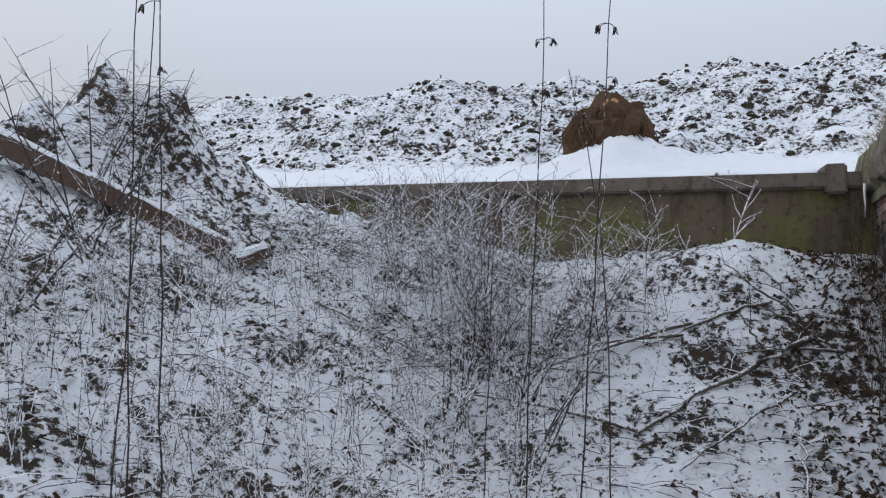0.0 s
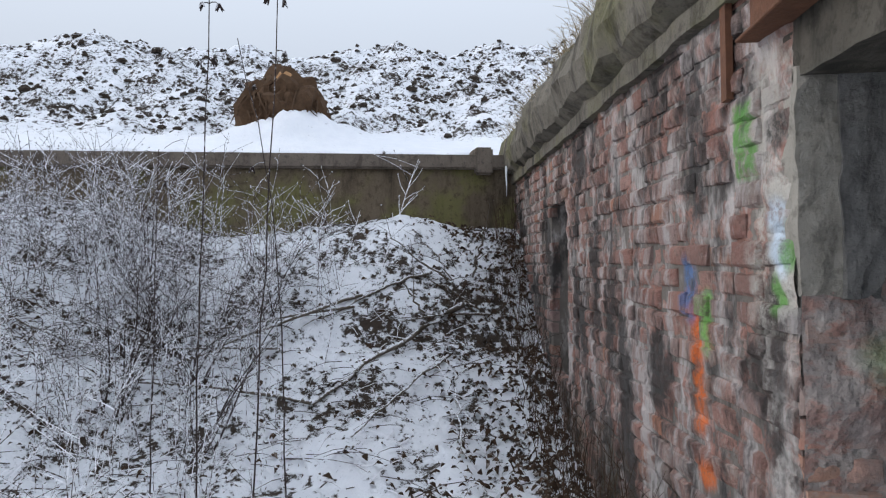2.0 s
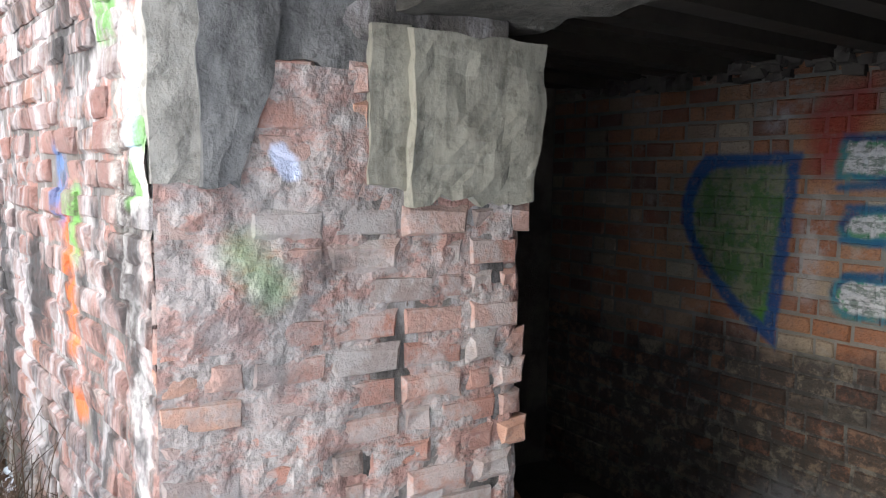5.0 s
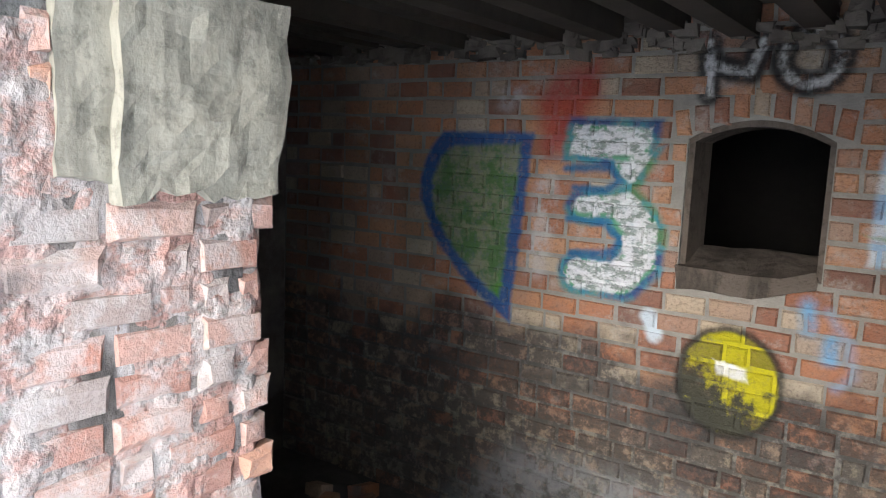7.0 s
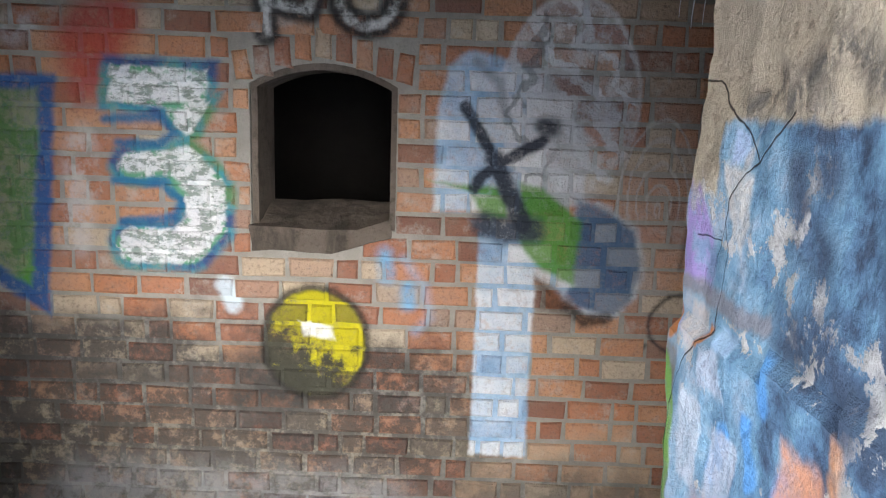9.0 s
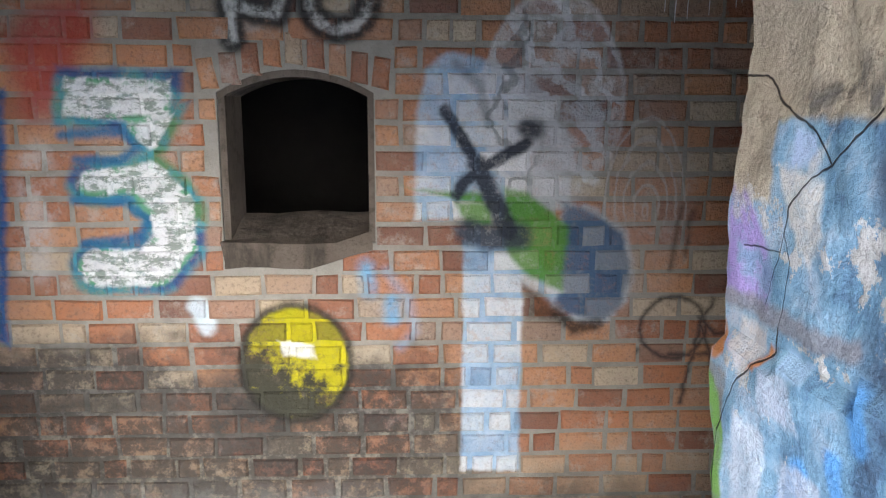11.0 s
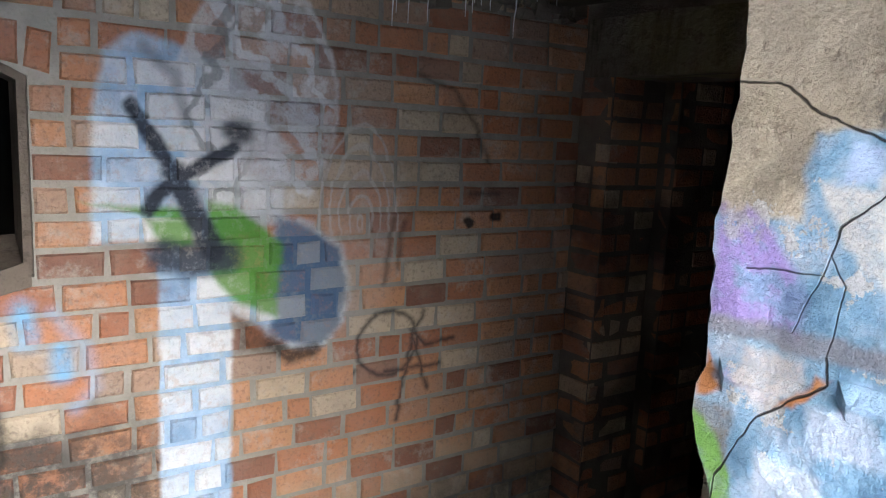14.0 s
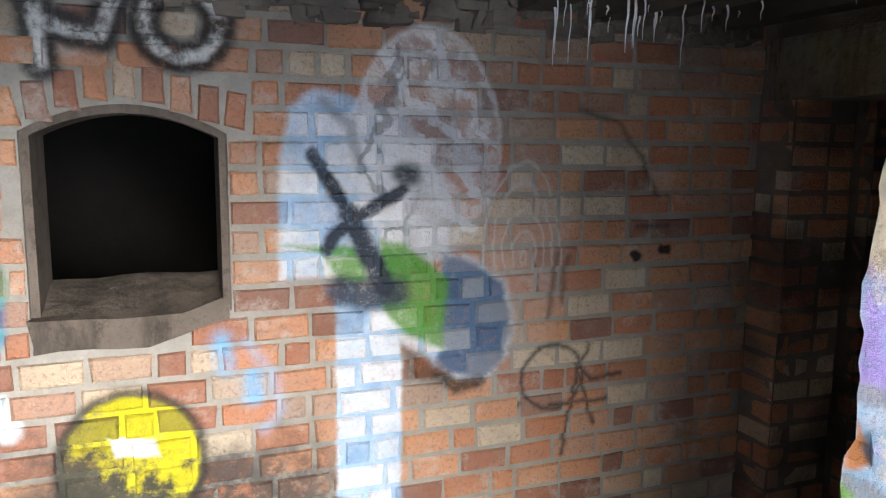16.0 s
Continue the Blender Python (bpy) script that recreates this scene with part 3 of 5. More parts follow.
    # navy, dark grey and bright strokes on the outer half
    dark = n.least(n.seg(v, w, (2.02, 1.41), (2.0, 1.37)), n.path(v, w, [(2.07, 1.36), (2.05, 1.3), (1.99, 1.27)]), n.path(v, w, [(2.05, 1.16), (1.96, 1.19), (1.86, 1.13)]), n.path(v, w, [(1.84, 1.36), (1.8, 1.2)]))
    c = n.mix(n.m("MULTIPLY", n.under(dark, 0.035, 0.03), n.m("MULTIPLY_ADD", n.step(patch, 0.4, 0.52), 0.75, 0.15)), c, (0.045, 0.065, 0.11))
    c = n.mix(n.m("MULTIPLY", n.under(n.least(n.path(v, w, [(2.07, 1.12), (2.05, 1.07)]), n.path(v, w, [(2.09, 1.03), (2.07, 0.96)]), n.path(v, w, [(2.16, 0.98), (2.19, 0.91)]), n.path(v, w, [(1.98, 1.0), (2.0, 0.9)])), 0.018, 0.008), n.m("MULTIPLY_ADD", rub, 0.25, 0.72)), c, (0.1, 0.3, 0.62))
    c = lay(c, n.hull(v, w, [(1.99, 1.06), (1.9, 1.06), (1.86, 0.98), (1.95, 0.9), (2.0, 0.94)]), (0.68, 0.33, 0.2), 0.012)
    c = lay(c, n.m("SUBTRACT", n.path(v, w, [(1.87, 1.06), (1.86, 1.1)]), 0.012), (0.68, 0.36, 0.2))
    # grey scraped band across, flakes below it
    c = n.mix(n.m("MULTIPLY", n.under(n.path(v, w, [(2.46, 1.13), (2.38, 1.145), (2.27, 1.145), (2.1, 1.16)]), 0.014, 0.008), 0.8), c, n.mix(patch, (0.13, 0.12, 0.13), (0.3, 0.28, 0.3)))
    c = lay(c, n.hull(v, w, [(2.38, 1.12), (2.3, 1.125), (2.29, 1.09), (2.34, 1.05), (2.39, 1.08)]), (0.56, 0.52, 0.5))
    for pts, tint in (([(2.27, 1.08), (2.2, 1.085), (2.17, 1.03), (2.26, 1.02)], (0.44, 0.5, 0.6)), ([(2.23, 1.12), (2.16, 1.125), (2.16, 1.09), (2.22, 1.09)], (0.34, 0.5, 0.68)), ([(2.33, 1.0), (2.24, 0.99), (2.25, 0.86), (2.33, 0.84)], (0.46, 0.52, 0.6)), ([(2.2, 0.98), (2.12, 0.98), (2.13, 0.84), (2.21, 0.85)], (0.42, 0.47, 0.56))):
        c = lay(c, n.hull(v, w, pts), tint)
    c = lay(c, n.hull(v, w, [(2.24, 0.86), (2.1, 0.84), (2.08, 0.7), (2.25, 0.72)]), (0.3, 0.19, 0.17), 0.03)
    pit = n.least(n.hull(v, w, [(2.318, 1.06), (2.275, 1.108), (2.258, 1.108), (2.29, 1.068)]), n.hull(v, w, [(2.44, 1.1), (2.4, 1.06), (2.43, 1.04)]))
    c = n.mix(n.under(pit, 0.0, 0.006), c, (0.44, 0.18, 0.07))
    c = lay(c, n.hull(v, w, [(2.45, 1.03), (2.38, 1.04), (2.35, 0.7), (2.45, 0.5)]), n.mix(patch, (0.11, 0.1, 0.095), (0.3, 0.25, 0.2)))
    c = lay(c, n.m("SUBTRACT", n.path(v, w, [(2.425, 0.99), (2.385, 0.93), (2.38, 0.62)]), 0.022), (0.15, 0.32, 0.07))
    cracks = n.least(n.path(v2, w2, [(2.45, 1.482), (2.381, 1.471), (2.331, 1.444), (2.263, 1.414), (2.235, 1.406), (2.19, 1.365)]), n.path(v2, w2, [(2.1, 1.43), (2.156, 1.388), (2.19, 1.365), (2.227, 1.345), (2.276, 1.304), (2.283, 1.267)]),
                     n.path(v2, w2, [(2.266, 1.135), (2.262, 1.106), (2.337, 1.041), (2.391, 0.935), (2.38, 0.7)]))
    hair = n.least(n.path(v2, w2, [(2.283, 1.267), (2.318, 1.156)]), n.path(v2, w2, [(2.283, 1.267), (2.26, 1.23), (2.266, 1.135)]), n.path(v2, w2, [(2.39, 1.23), (2.29, 1.24)]))
    thin = n.m("MULTIPLY_ADD", n.noise(20, 2)[0], 0.0032, -0.001)
    cut = n.m("MAXIMUM", n.step(n.m("SUBTRACT", cracks, thin), 0.0016, 0.0), n.m("MULTIPLY", n.under(hair, 0.0007, 0.0009), 0.75))
    c = n.mix(n.m("MULTIPLY", cut, 0.92), c, (0.02, 0.018, 0.016))
    h = n.m("MULTIPLY_ADD", cut, -2.5, n.m("ADD", n.noise(70, 6, 0.75)[0], n.m("MULTIPLY", n.noise(18, 4)[0], 1.2)))
    return n.done(c, 0.9, h, 0.7, 0.012)


# the inner wall's paint changes along it: stretch a to d, each up to its x
STRETCHES = (("a", -1.88), ("b", -1.08), ("c", -0.12), ("d", 9.0))
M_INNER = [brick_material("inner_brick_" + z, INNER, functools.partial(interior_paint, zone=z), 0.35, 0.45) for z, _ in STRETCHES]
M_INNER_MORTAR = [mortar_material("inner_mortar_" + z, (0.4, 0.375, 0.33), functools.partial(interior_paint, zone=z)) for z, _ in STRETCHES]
M_OUTER = brick_material("weathered_brick", OUTER, facade_paint, 0.55)
M_OUTER_MORTAR = mortar_material("weathered_mortar", (0.24, 0.21, 0.185), facade_paint)
M_JAMB = brick_material("jamb_brick", JAMB, jamb_stain, 0.5, 0.5, 0.4)
M_JAMB_MORTAR = mortar_material("jamb_mortar", (0.4, 0.36, 0.32), jamb_stain)
M_LIME = grey_concrete("lime_render", (0.24, 0.22, 0.185), (0.44, 0.41, 0.36), 0.6)
M_SKIN = skin_material("jamb_skin", (0.36, 0.31, 0.28), (0.36, 0.19, 0.15), jamb_stain)
M_OUTER_SKIN = skin_material("weathered_skin", (0.22, 0.185, 0.165), (0.33, 0.16, 0.125), facade_paint)
M_DARKBRICK = brick_material("sooty_brick", INNER, no_paint, 0.4)
M_DARKMORTAR = mortar_material("sooty_mortar", (0.22, 0.19, 0.16), no_paint)
M_WALLCONC = grey_concrete("retaining_concrete", (0.1, 0.075, 0.05), (0.21, 0.165, 0.115), 0.6, 0.6)
M_CAP = grey_concrete("cap_concrete", (0.13, 0.105, 0.085), (0.24, 0.2, 0.165), 0.5)
M_COPING = grey_concrete("coping_concrete", (0.085, 0.075, 0.058), (0.24, 0.215, 0.18), 0.8, 0.35)
M_RENDER = grey_concrete("grey_render", (0.1, 0.098, 0.094), (0.27, 0.26, 0.245), 0.7)
M_SMOKED = grey_concrete("smoked_concrete", (0.045, 0.041, 0.034), (0.15, 0.135, 0.11), 0.7)
M_BLOCK = grey_concrete("pale_concrete", (0.2, 0.185, 0.145), (0.4, 0.375, 0.3), 0.6, 0.0, 0.28)
M_CEIL = plain("sooty_ceiling", (0.02, 0.018, 0.016), (0.08, 0.065, 0.05), 4)
# near-black: the darkness of the unlit room behind, put into the colour
M_UNLIT = plain("unlit_black", (0.008, 0.008, 0.008), (0.025, 0.023, 0.021), 5)
M_RUST = plain("rusty_steel", (0.06, 0.03, 0.02), (0.2, 0.09, 0.05), 18, 0.85)
M_PLASTER = painted_plaster("painted_plaster")
M_CEMENT = grey_concrete("sill_cement", (0.07, 0.058, 0.047), (0.19, 0.155, 0.125), 0.6)
M_GROUND = snow_soil("thin_snow", 0.883, 12)
M_CLEANSNOW = snow_soil("lying_snow", 0.75, 9)
M_FLOOR = plain("rubble_floor", (0.03, 0.027, 0.024), (0.13, 0.115, 0.1), 9, 0.95, 0, 0.9)
M_WEED = frosty("frosted_weed", (0.075, 0.052, 0.042), (0.84, 0.84, 0.88), 0.34)
M_TWIG = frosty("dark_twig", (0.07, 0.05, 0.045), (0.55, 0.55, 0.58), 0.22)
M_BRANCH = frosty("bare_branch", (0.17, 0.14, 0.11), (0.75, 0.76, 0.8), 0.12)
M_LITTER = frosty("dead_leaf", (0.075, 0.045, 0.028), (0.4, 0.36, 0.33), 0.0)
M_GRASS = frosty("dry_grass", (0.33, 0.25, 0.14), (0.7, 0.68, 0.64), 0.15)
M_ROOT = plain("root_soil", (0.028, 0.016, 0.01), (0.12, 0.068, 0.036), 16, 0.95, 0, 1.0)
M_CUT = plain("cut_wood", (0.3, 0.16, 0.07), (0.45, 0.26, 0.13), 20)
M_TIMBER = plain("old_timber", (0.05, 0.035, 0.028), (0.15, 0.1, 0.075), 14)
M_ICE = plain("icicle_ice", (0.7, 0.73, 0.76), (0.85, 0.87, 0.9), 20, 0.15)
M_CLOD = snow_soil("clod", 1.04, 16)


# ---------------------------------------------------------------- mesh helpers
def mesh_from(name, verts, faces, material, smooth=False):
    me = bpy.data.meshes.new(name)
    me.from_pydata([tuple(v) for v in verts], [], faces)
    me.materials.append(material)
    if smooth:
        me.polygons.foreach_set("use_smooth", [True] * len(me.polygons))
    me.update()
    return me


def part(name, me, parent, label="", kind=""):
    ob = new(name, me)
    ob.parent = parent
    return tagged(ob, label=label, kind=kind)


def bm_mesh(name, bm, material, smooth=False):
    bmesh.ops.recalc_face_normals(bm, faces=bm.faces)
    me = bpy.data.meshes.new(name)
    bm.to_mesh(me)
    bm.free()
    me.materials.append(material)
    if smooth:
        me.polygons.foreach_set("use_smooth", [True] * len(me.polygons))
    return me


def prism(bm, ring, lo, hi, to3):
    """Extrudes a flat ring (a, b) from depth lo to hi; to3 makes a place of (a, b, depth)."""
    bot = [bm.verts.new(to3(a, b, lo)) for a, b in ring]
    top = [bm.verts.new(to3(a, b, hi)) for a, b in ring]
    k = len(ring)
    bm.faces.new(bot)
    bm.faces.new(top[::-1])
    for i in range(k):
        bm.faces.new((bot[i], top[i], top[(i + 1) % k], bot[(i + 1) % k]))


def plan(a, b, d):
    return (a, b, d)


def upright(a, b, d):
    return (a, d, b)


def block(bm, lo, hi):
    prism(bm, [(lo[0], lo[1]), (hi[0], lo[1]), (hi[0], hi[1]), (lo[0], hi[1])], lo[2], hi[2], plan)


def rough_box(name, lo, hi, cell, amount, material, seed=0.0, scale=6.0):
    """A box with a fine skin, shaken by noise: cast or broken concrete."""
    bm = bmesh.new()
    lo, hi = Vector(lo), Vector(hi)
    size = hi - lo
    nx, ny, nz = (max(1, min(60, round(s / cell))) for s in size)
    grid = {}

    def vert(i, j, k):
        key = (i, j, k)
        if key not in grid:
            p = Vector((lo.x + size.x * i / nx, lo.y + size.y * j / ny, lo.z + size.z * k / nz))
            off = noise.noise_vector(p * scale + Vector((seed, 0, 0))) * amount + noise.noise_vector(p * scale * 3.1) * amount * 0.4
            grid[key] = bm.verts.new(p + off)
        return grid[key]

    for i in range(nx):
        for j in range(ny):
            for k in (0, nz):
                bm.faces.new((vert(i, j, k), vert(i + 1, j, k), vert(i + 1, j + 1, k), vert(i, j + 1, k)))
    for i in range(nx):
        for k in range(nz):
            for j in (0, ny):
                bm.faces.new((vert(i, j, k), vert(i + 1, j, k), vert(i + 1, j, k + 1), vert(i, j, k + 1)))
    for j in range(ny):
        for k in range(nz):
            for i in (0, nx):
                bm.faces.new((vert(i, j, k), vert(i, j + 1, k), vert(i, j + 1, k + 1), vert(i, j, k + 1)))
    return bm_mesh(name, bm, material)


def tube(verts, faces, pts, r0, r1, sides=3):
    base = len(verts)
    k = len(pts)
    for i, p in enumerate(pts):
        d = (pts[min(i + 1, k - 1)] - pts[max(i - 1, 0)]).normalized()
        a = d.orthogonal().normalized()
        b = d.cross(a)
        r = r0 + (r1 - r0) * i / max(1, k - 1)
        for q in range(sides):
            w = 2 * math.pi * q / sides
            verts.append(p + (a * math.cos(w) + b * math.sin(w)) * r)
    for i in range(k - 1):
        for q in range(sides):
            o, o2 = base + i * sides, base + (i + 1) * sides
            faces.append((o + q, o + (q + 1) % sides, o2 + (q + 1) % sides, o2 + q))


def front_y(x):
    """The outer brick wall's line in the plan."""
    return FRONT_Y + SLOPE * (x - FRONT_X)


# ---------------------------------------------------------------- the ground
def ease(t):
    t = min(1.0, max(0.0, t))
    return t * t * (3 - 2 * t)


def behind(x, y):
    """Metres behind the retaining wall's face."""
    return -0.968 * (x + 8.4) - 0.25 * (y - 0.3)


def fract(x, y, s, octaves=4):
    return noise.fractal(Vector((x * s, y * s, 3.7)), 0.9, 2.1, octaves)


def height(x, y):
    s = behind(x, y)
    if x > -8.8 and y > front_y(x) + 0.35 and y < 9.5:
        if -2.2 < x < -0.45:
            return -1.5 * ease((y - 2.3) / 1.0) + 0.02 * fract(x, y, 4)
        return -1.5
    if s > 0.2:
        lat = y - 0.3
        z = 2.56 + 0.12 * ease(s / 1.5) + 1.3 * ease((s - 1.2) / 5.5)
        crest = 3.8 + 0.03 * max(-30, min(30, lat)) + 0.9 * ease((lat + 2) / 12) + 0.55 * fract(x, y, 0.2, 3)
        z += crest * ease((s - 5.2) / 9.5) - 0.12 * max(0.0, s - 17)
        rough = ease((s - 3.5) / 3.0)
        z += rough * (0.42 * fract(x, y, 0.55) + 0.16 * abs(fract(x, y, 1.6))) + (0.03 + 0.04 * rough) * fract(x, y, 2.6)
        z += (0.36 + 0.3 * fract(x, y, 1.5)) * math.exp(-((x + 12.0) ** 2 + (y + 3.4) ** 2) / 0.7)
        return z
    q = -s
    if q < 1.6:
        base = 1.72 - 1.1 * ease(q / 1.9)
    else:
        base = -0.05 + 0.67 * math.exp(-((q - 1.3) / 1.5) ** 2)
    if q < 1.6:
        base = max(base, 0.55)
    bank = max(0.0, -2.6 - y)
    rise = 0.6 * bank if bank < 5 else 3.0 + 0.12 * (bank - 5)
    rise *= 1.0 - ease((x + 2.2) / 1.6)
    rise *= 0.35 + 0.65 * ease(q / 4.0) if q < 4 else 1.0
    z = base + min(rise, 3.4)
    hump = math.exp(-((x + 5.2) ** 2 + (y + 6.6) ** 2) / 1.3)
    z += hump * (1.3 + 0.6 * fract(x, y, 1.8))
    z += 0.32 * math.exp(-((x + 7.3) ** 2 + (y + 0.7) ** 2) / 0.8)
    amp = (0.10 if q > 2 else 0.06) + 0.16 * ease((-2.8 - y) / 1.5)
    z += amp * fract(x, y, 0.9, 4) + 0.05 * fract(x, y, 4.5, 3)
    if y > -1.6 and x > -3.5:
        z = z * 0.35 + 0.0
    return z


def spaced(lo, hi, inner_lo, inner_hi, fine, grow):
    out, p, step = [], inner_lo, fine
    while p < inner_hi:
        out.append(p)
        p += fine
    step = fine
    while p < hi:
        out.append(p)
        step *= grow
        p += step
    out.append(hi)
    p, step, left = inner_lo, fine, []
    while p > lo:
        step *= grow
        p -= step
        left.append(p)
    return left[::-1] + out


gx = spaced(-400, 300, -24, 1.0, 0.085, 1.13)
gy = spaced(-300, 300, -9.5, 2.0, 0.085, 1.13)
gverts = [(x, y, height(x, y)) for x in gx for y in gy]
ny = len(gy)
gfaces = [(i * ny + j, (i + 1) * ny + j, (i + 1) * ny + j + 1, i * ny + j + 1) for i in range(len(gx) - 1) for j in range(ny - 1)]
ground = tagged(new("ground", mesh_from("ground", gverts, gfaces, M_GROUND, True)), "uneven frozen ground under thin patchy snow", "ground", kind="structure")

# ---------------------------------------------------------------- walls
# retaining wall with its cap
rdir = Vector((0.25, -0.968, 0))
rnor = Vector((0.968, 0.25, 0))
rorg = Vector((-8.4, 0.3, 0))


def along(a, b, d):
    p = rorg + rdir * a + rnor * d
    return (p.x, p.y, b)


bm = bmesh.new()
prism(bm, [(-0.6, -0.5), (9.0, -0.5), (9.0, 2.42), (-0.6, 2.42)], -0.45, 0.0, along)
wall_retaining = tagged(new("wall_retaining", bm_mesh("wall_retaining", bm, M_WALLCONC)), "mossy brown concrete retaining wall, stained and cracked", "wall", kind="structure")
bm = bmesh.new()
prism(bm, [(-0.6, 2.42), (9.0, 2.42), (9.0, 2.58), (-0.6, 2.58)], -0.5, 0.07, along)
bmesh.ops.bevel(bm, geom=bm.edges[:], offset=0.02, segments=2, affect="EDGES")
part("cap", bm_mesh("cap", bm, M_CAP), wall_retaining, "grey-brown concrete cap with snow on top")
bm = bmesh.new()
prism(bm, [(0.25, 2.36), (0.45, 2.36), (0.45, 2.66), (0.25, 2.66)], -0.3, 0.1, along)
bmesh.ops.bevel(bm, geom=bm.edges[:], offset=0.02, segments=2, affect="EDGES")
part("cap_post", bm_mesh("cap_post", bm, M_CAP), wall_retaining, "short stub of concrete in the cap")

# outer wall, left of the opening: solid, with a narrow niche
IN_L, IN_R, Z0, Z1 = 2.06, 2.45, -1.3, 2.28
REC = 0.006
a0, a1 = -6.15, -5.45
ring = [(-2.235, front_y(-2.25) + REC), (-8.9, front_y(-8.9) + REC), (-8.9, IN_L - 0.08), (-2.168, IN_L - 0.08), (-2.2, 1.5)]
cut = [ring[0], (a1, front_y(a1) + REC), (a1, front_y(a1) + 0.3), (a0, front_y(a0) + 0.3), (a0, front_y(a0) + REC)] + ring[1:]
bm = bmesh.new()
prism(bm, ring, Z0, 0.5, plan)
prism(bm, cut, 0.5, 1.85, plan)
prism(bm, ring, 1.85, Z1, plan)
wall_front = tagged(new("wall_front", bm_mesh("wall_front", bm, M_OUTER_MORTAR)), "thick weathered red brick bunker wall with lime runs and paint dabs", "wall", kind="structure")

# pier right of the opening
bm = bmesh.new()
prism(bm, [(-0.52, front_y(-0.54) + 0.03), (6.2, front_y(6.2)), (6.2, IN_R), (-0.52, IN_R - 0.02)], Z0, Z1, plan)
wall_pier = tagged(new("wall_pier", bm_mesh("wall_pier", bm, M_DARKMORTAR)), "brick pier plastered and painted in blue and violet", "wall", kind="structure")

# inner wall with its small arched window
WX0, WX1, WZ0, SPRING, CROWN = -1.86, -1.205, 0.84, 1.48, 1.575


def arch_z(x):
    k = (x - WX0) / (WX1 - WX0) * 2 - 1
    return SPRING + (CROWN - SPRING) * (1 - k * k)


bm = bmesh.new()
YB0, YB1 = BACK + 0.012, BACK + 0.36
RX = 1.17
steps = [WX0 + (WX1 - WX0) * i / 14 for i in range(15)]
for k, r in ((0, [(-4.9, Z0), (-1.88, Z0), (-1.88, 2.2), (-4.9, 2.2)]), (1, [(-1.88, Z0), (WX0, Z0), (WX0, 2.2), (-1.88, 2.2)]), (1, [(WX1, Z0), (-1.08, Z0), (-1.08, 2.2), (WX1, 2.2)]),
             (2, [(-1.08, Z0), (-0.12, Z0), (-0.12, 2.2), (-1.08, 2.2)]), (3, [(-0.12, Z0), (RX + 0.4, Z0), (RX + 0.4, 2.2), (-0.12, 2.2)]),
             (1, [(WX0, Z0), (WX1, Z0), (WX1, WZ0), (WX0, WZ0)]), (1, [(x, arch_z(x)) for x in steps] + [(WX1, 2.2), (WX0, 2.2)])):
    before = len(bm.faces)
    prism(bm, r, YB0, YB1, upright)
    bm.faces.ensure_lookup_table()
    for q in range(before, len(bm.faces)):
        bm.faces[q].material_index = k
me = bm_mesh("wall_back", bm, M_INNER_MORTAR[0])
for mat in M_INNER_MORTAR[1:]:
    me.materials.append(mat)
wall_back = tagged(new("wall_back", me), "red brick inner wall covered in spray paint and soot", "wall", kind="structure")

# window: cement reveal and sill
window_1 = tagged(new("window_1"), "small arched opening in brick, no pane, black behind", "window", kind="structure")
bm = bmesh.new()
for x0, x1 in ((WX0 - 0.002, WX0 + 0.028), (WX1 - 0.028, WX1 + 0.002)):
    prism(bm, [(x0, WZ0), (x1, WZ0), (x1, SPRING + 0.03), (x0, SPRING + 0.03)], BACK + 0.04, BACK + 0.34, upright)
prism(bm, [(x, arch_z(x) - 0.03) for x in steps] + [(x, arch_z(x) + 0.002) for x in steps[::-1]], BACK + 0.03, BACK + 0.34, upright)
part("reveal", bm_mesh("reveal", bm, M_CEMENT), window_1, "grey cement lining the opening")
bm = bmesh.new()
prism(bm, [(BACK - 0.01, 0.85), (BACK + 0.35, 0.93), (BACK + 0.35, 0.83), (BACK + 0.02, 0.76), (BACK + 0.02, 0.72), (BACK - 0.012, 0.73)], WX0, WX1 - 0.02, lambda a, b, d: (d, a, b))
bmesh.ops.subdivide_edges(bm, edges=bm.edges[:], cuts=6, use_grid_fill=True)
for v in bm.verts:
    if v.co.z < 0.82 and v.co.x > -1.5:
        v.co.z += 0.3 * (v.co.x + 1.5)
    v.co += noise.noise_vector(v.co * 9) * 0.022
part("sill", bm_mesh("sill", bm, M_CEMENT), window_1, "broken sloping cement sill")

# left end wall, right wall with doorway, the rooms behind
bm = bmesh.new()
block(bm, (-5.2, IN_L - 0.1, Z0), (-4.72, BACK + 0.3, 2.2))
wall_left = tagged(new("wall_left", bm_mesh("wall_left", bm, M_DARKMORTAR)), "soot-black brick end wall", "wall", kind="structure")
DY0, DY1, DTOP = 3.3, 4.27, 1.66
bm = bmesh.new()
block(bm, (RX, DY1, Z0), (RX + 0.36, BACK + 0.05, DTOP))
block(bm, (RX, IN_R - 0.1, Z0), (RX + 0.36, DY0, DTOP))
block(bm, (RX, IN_R - 0.1, DTOP), (RX + 0.36, BACK + 0.05, 2.2))
wall_right = tagged(new("wall_right", bm_mesh("wall_right", bm, M_DARKMORTAR)), "brick cross wall with a plastered lintel over a doorway", "wall", kind="structure")
part("lintel", rough_box("lintel", (RX - 0.025, 3.0, DTOP), (RX + 0.2, BACK - 0.03, 1.93), 0.08, 0.012, M_COPING), wall_right, "pale smoked plaster lintel")
bm = bmesh.new()
block(bm, (RX + 0.44, DY1 - 0.04, Z0), (RX + 0.85, BACK + 0.2, 2.2))
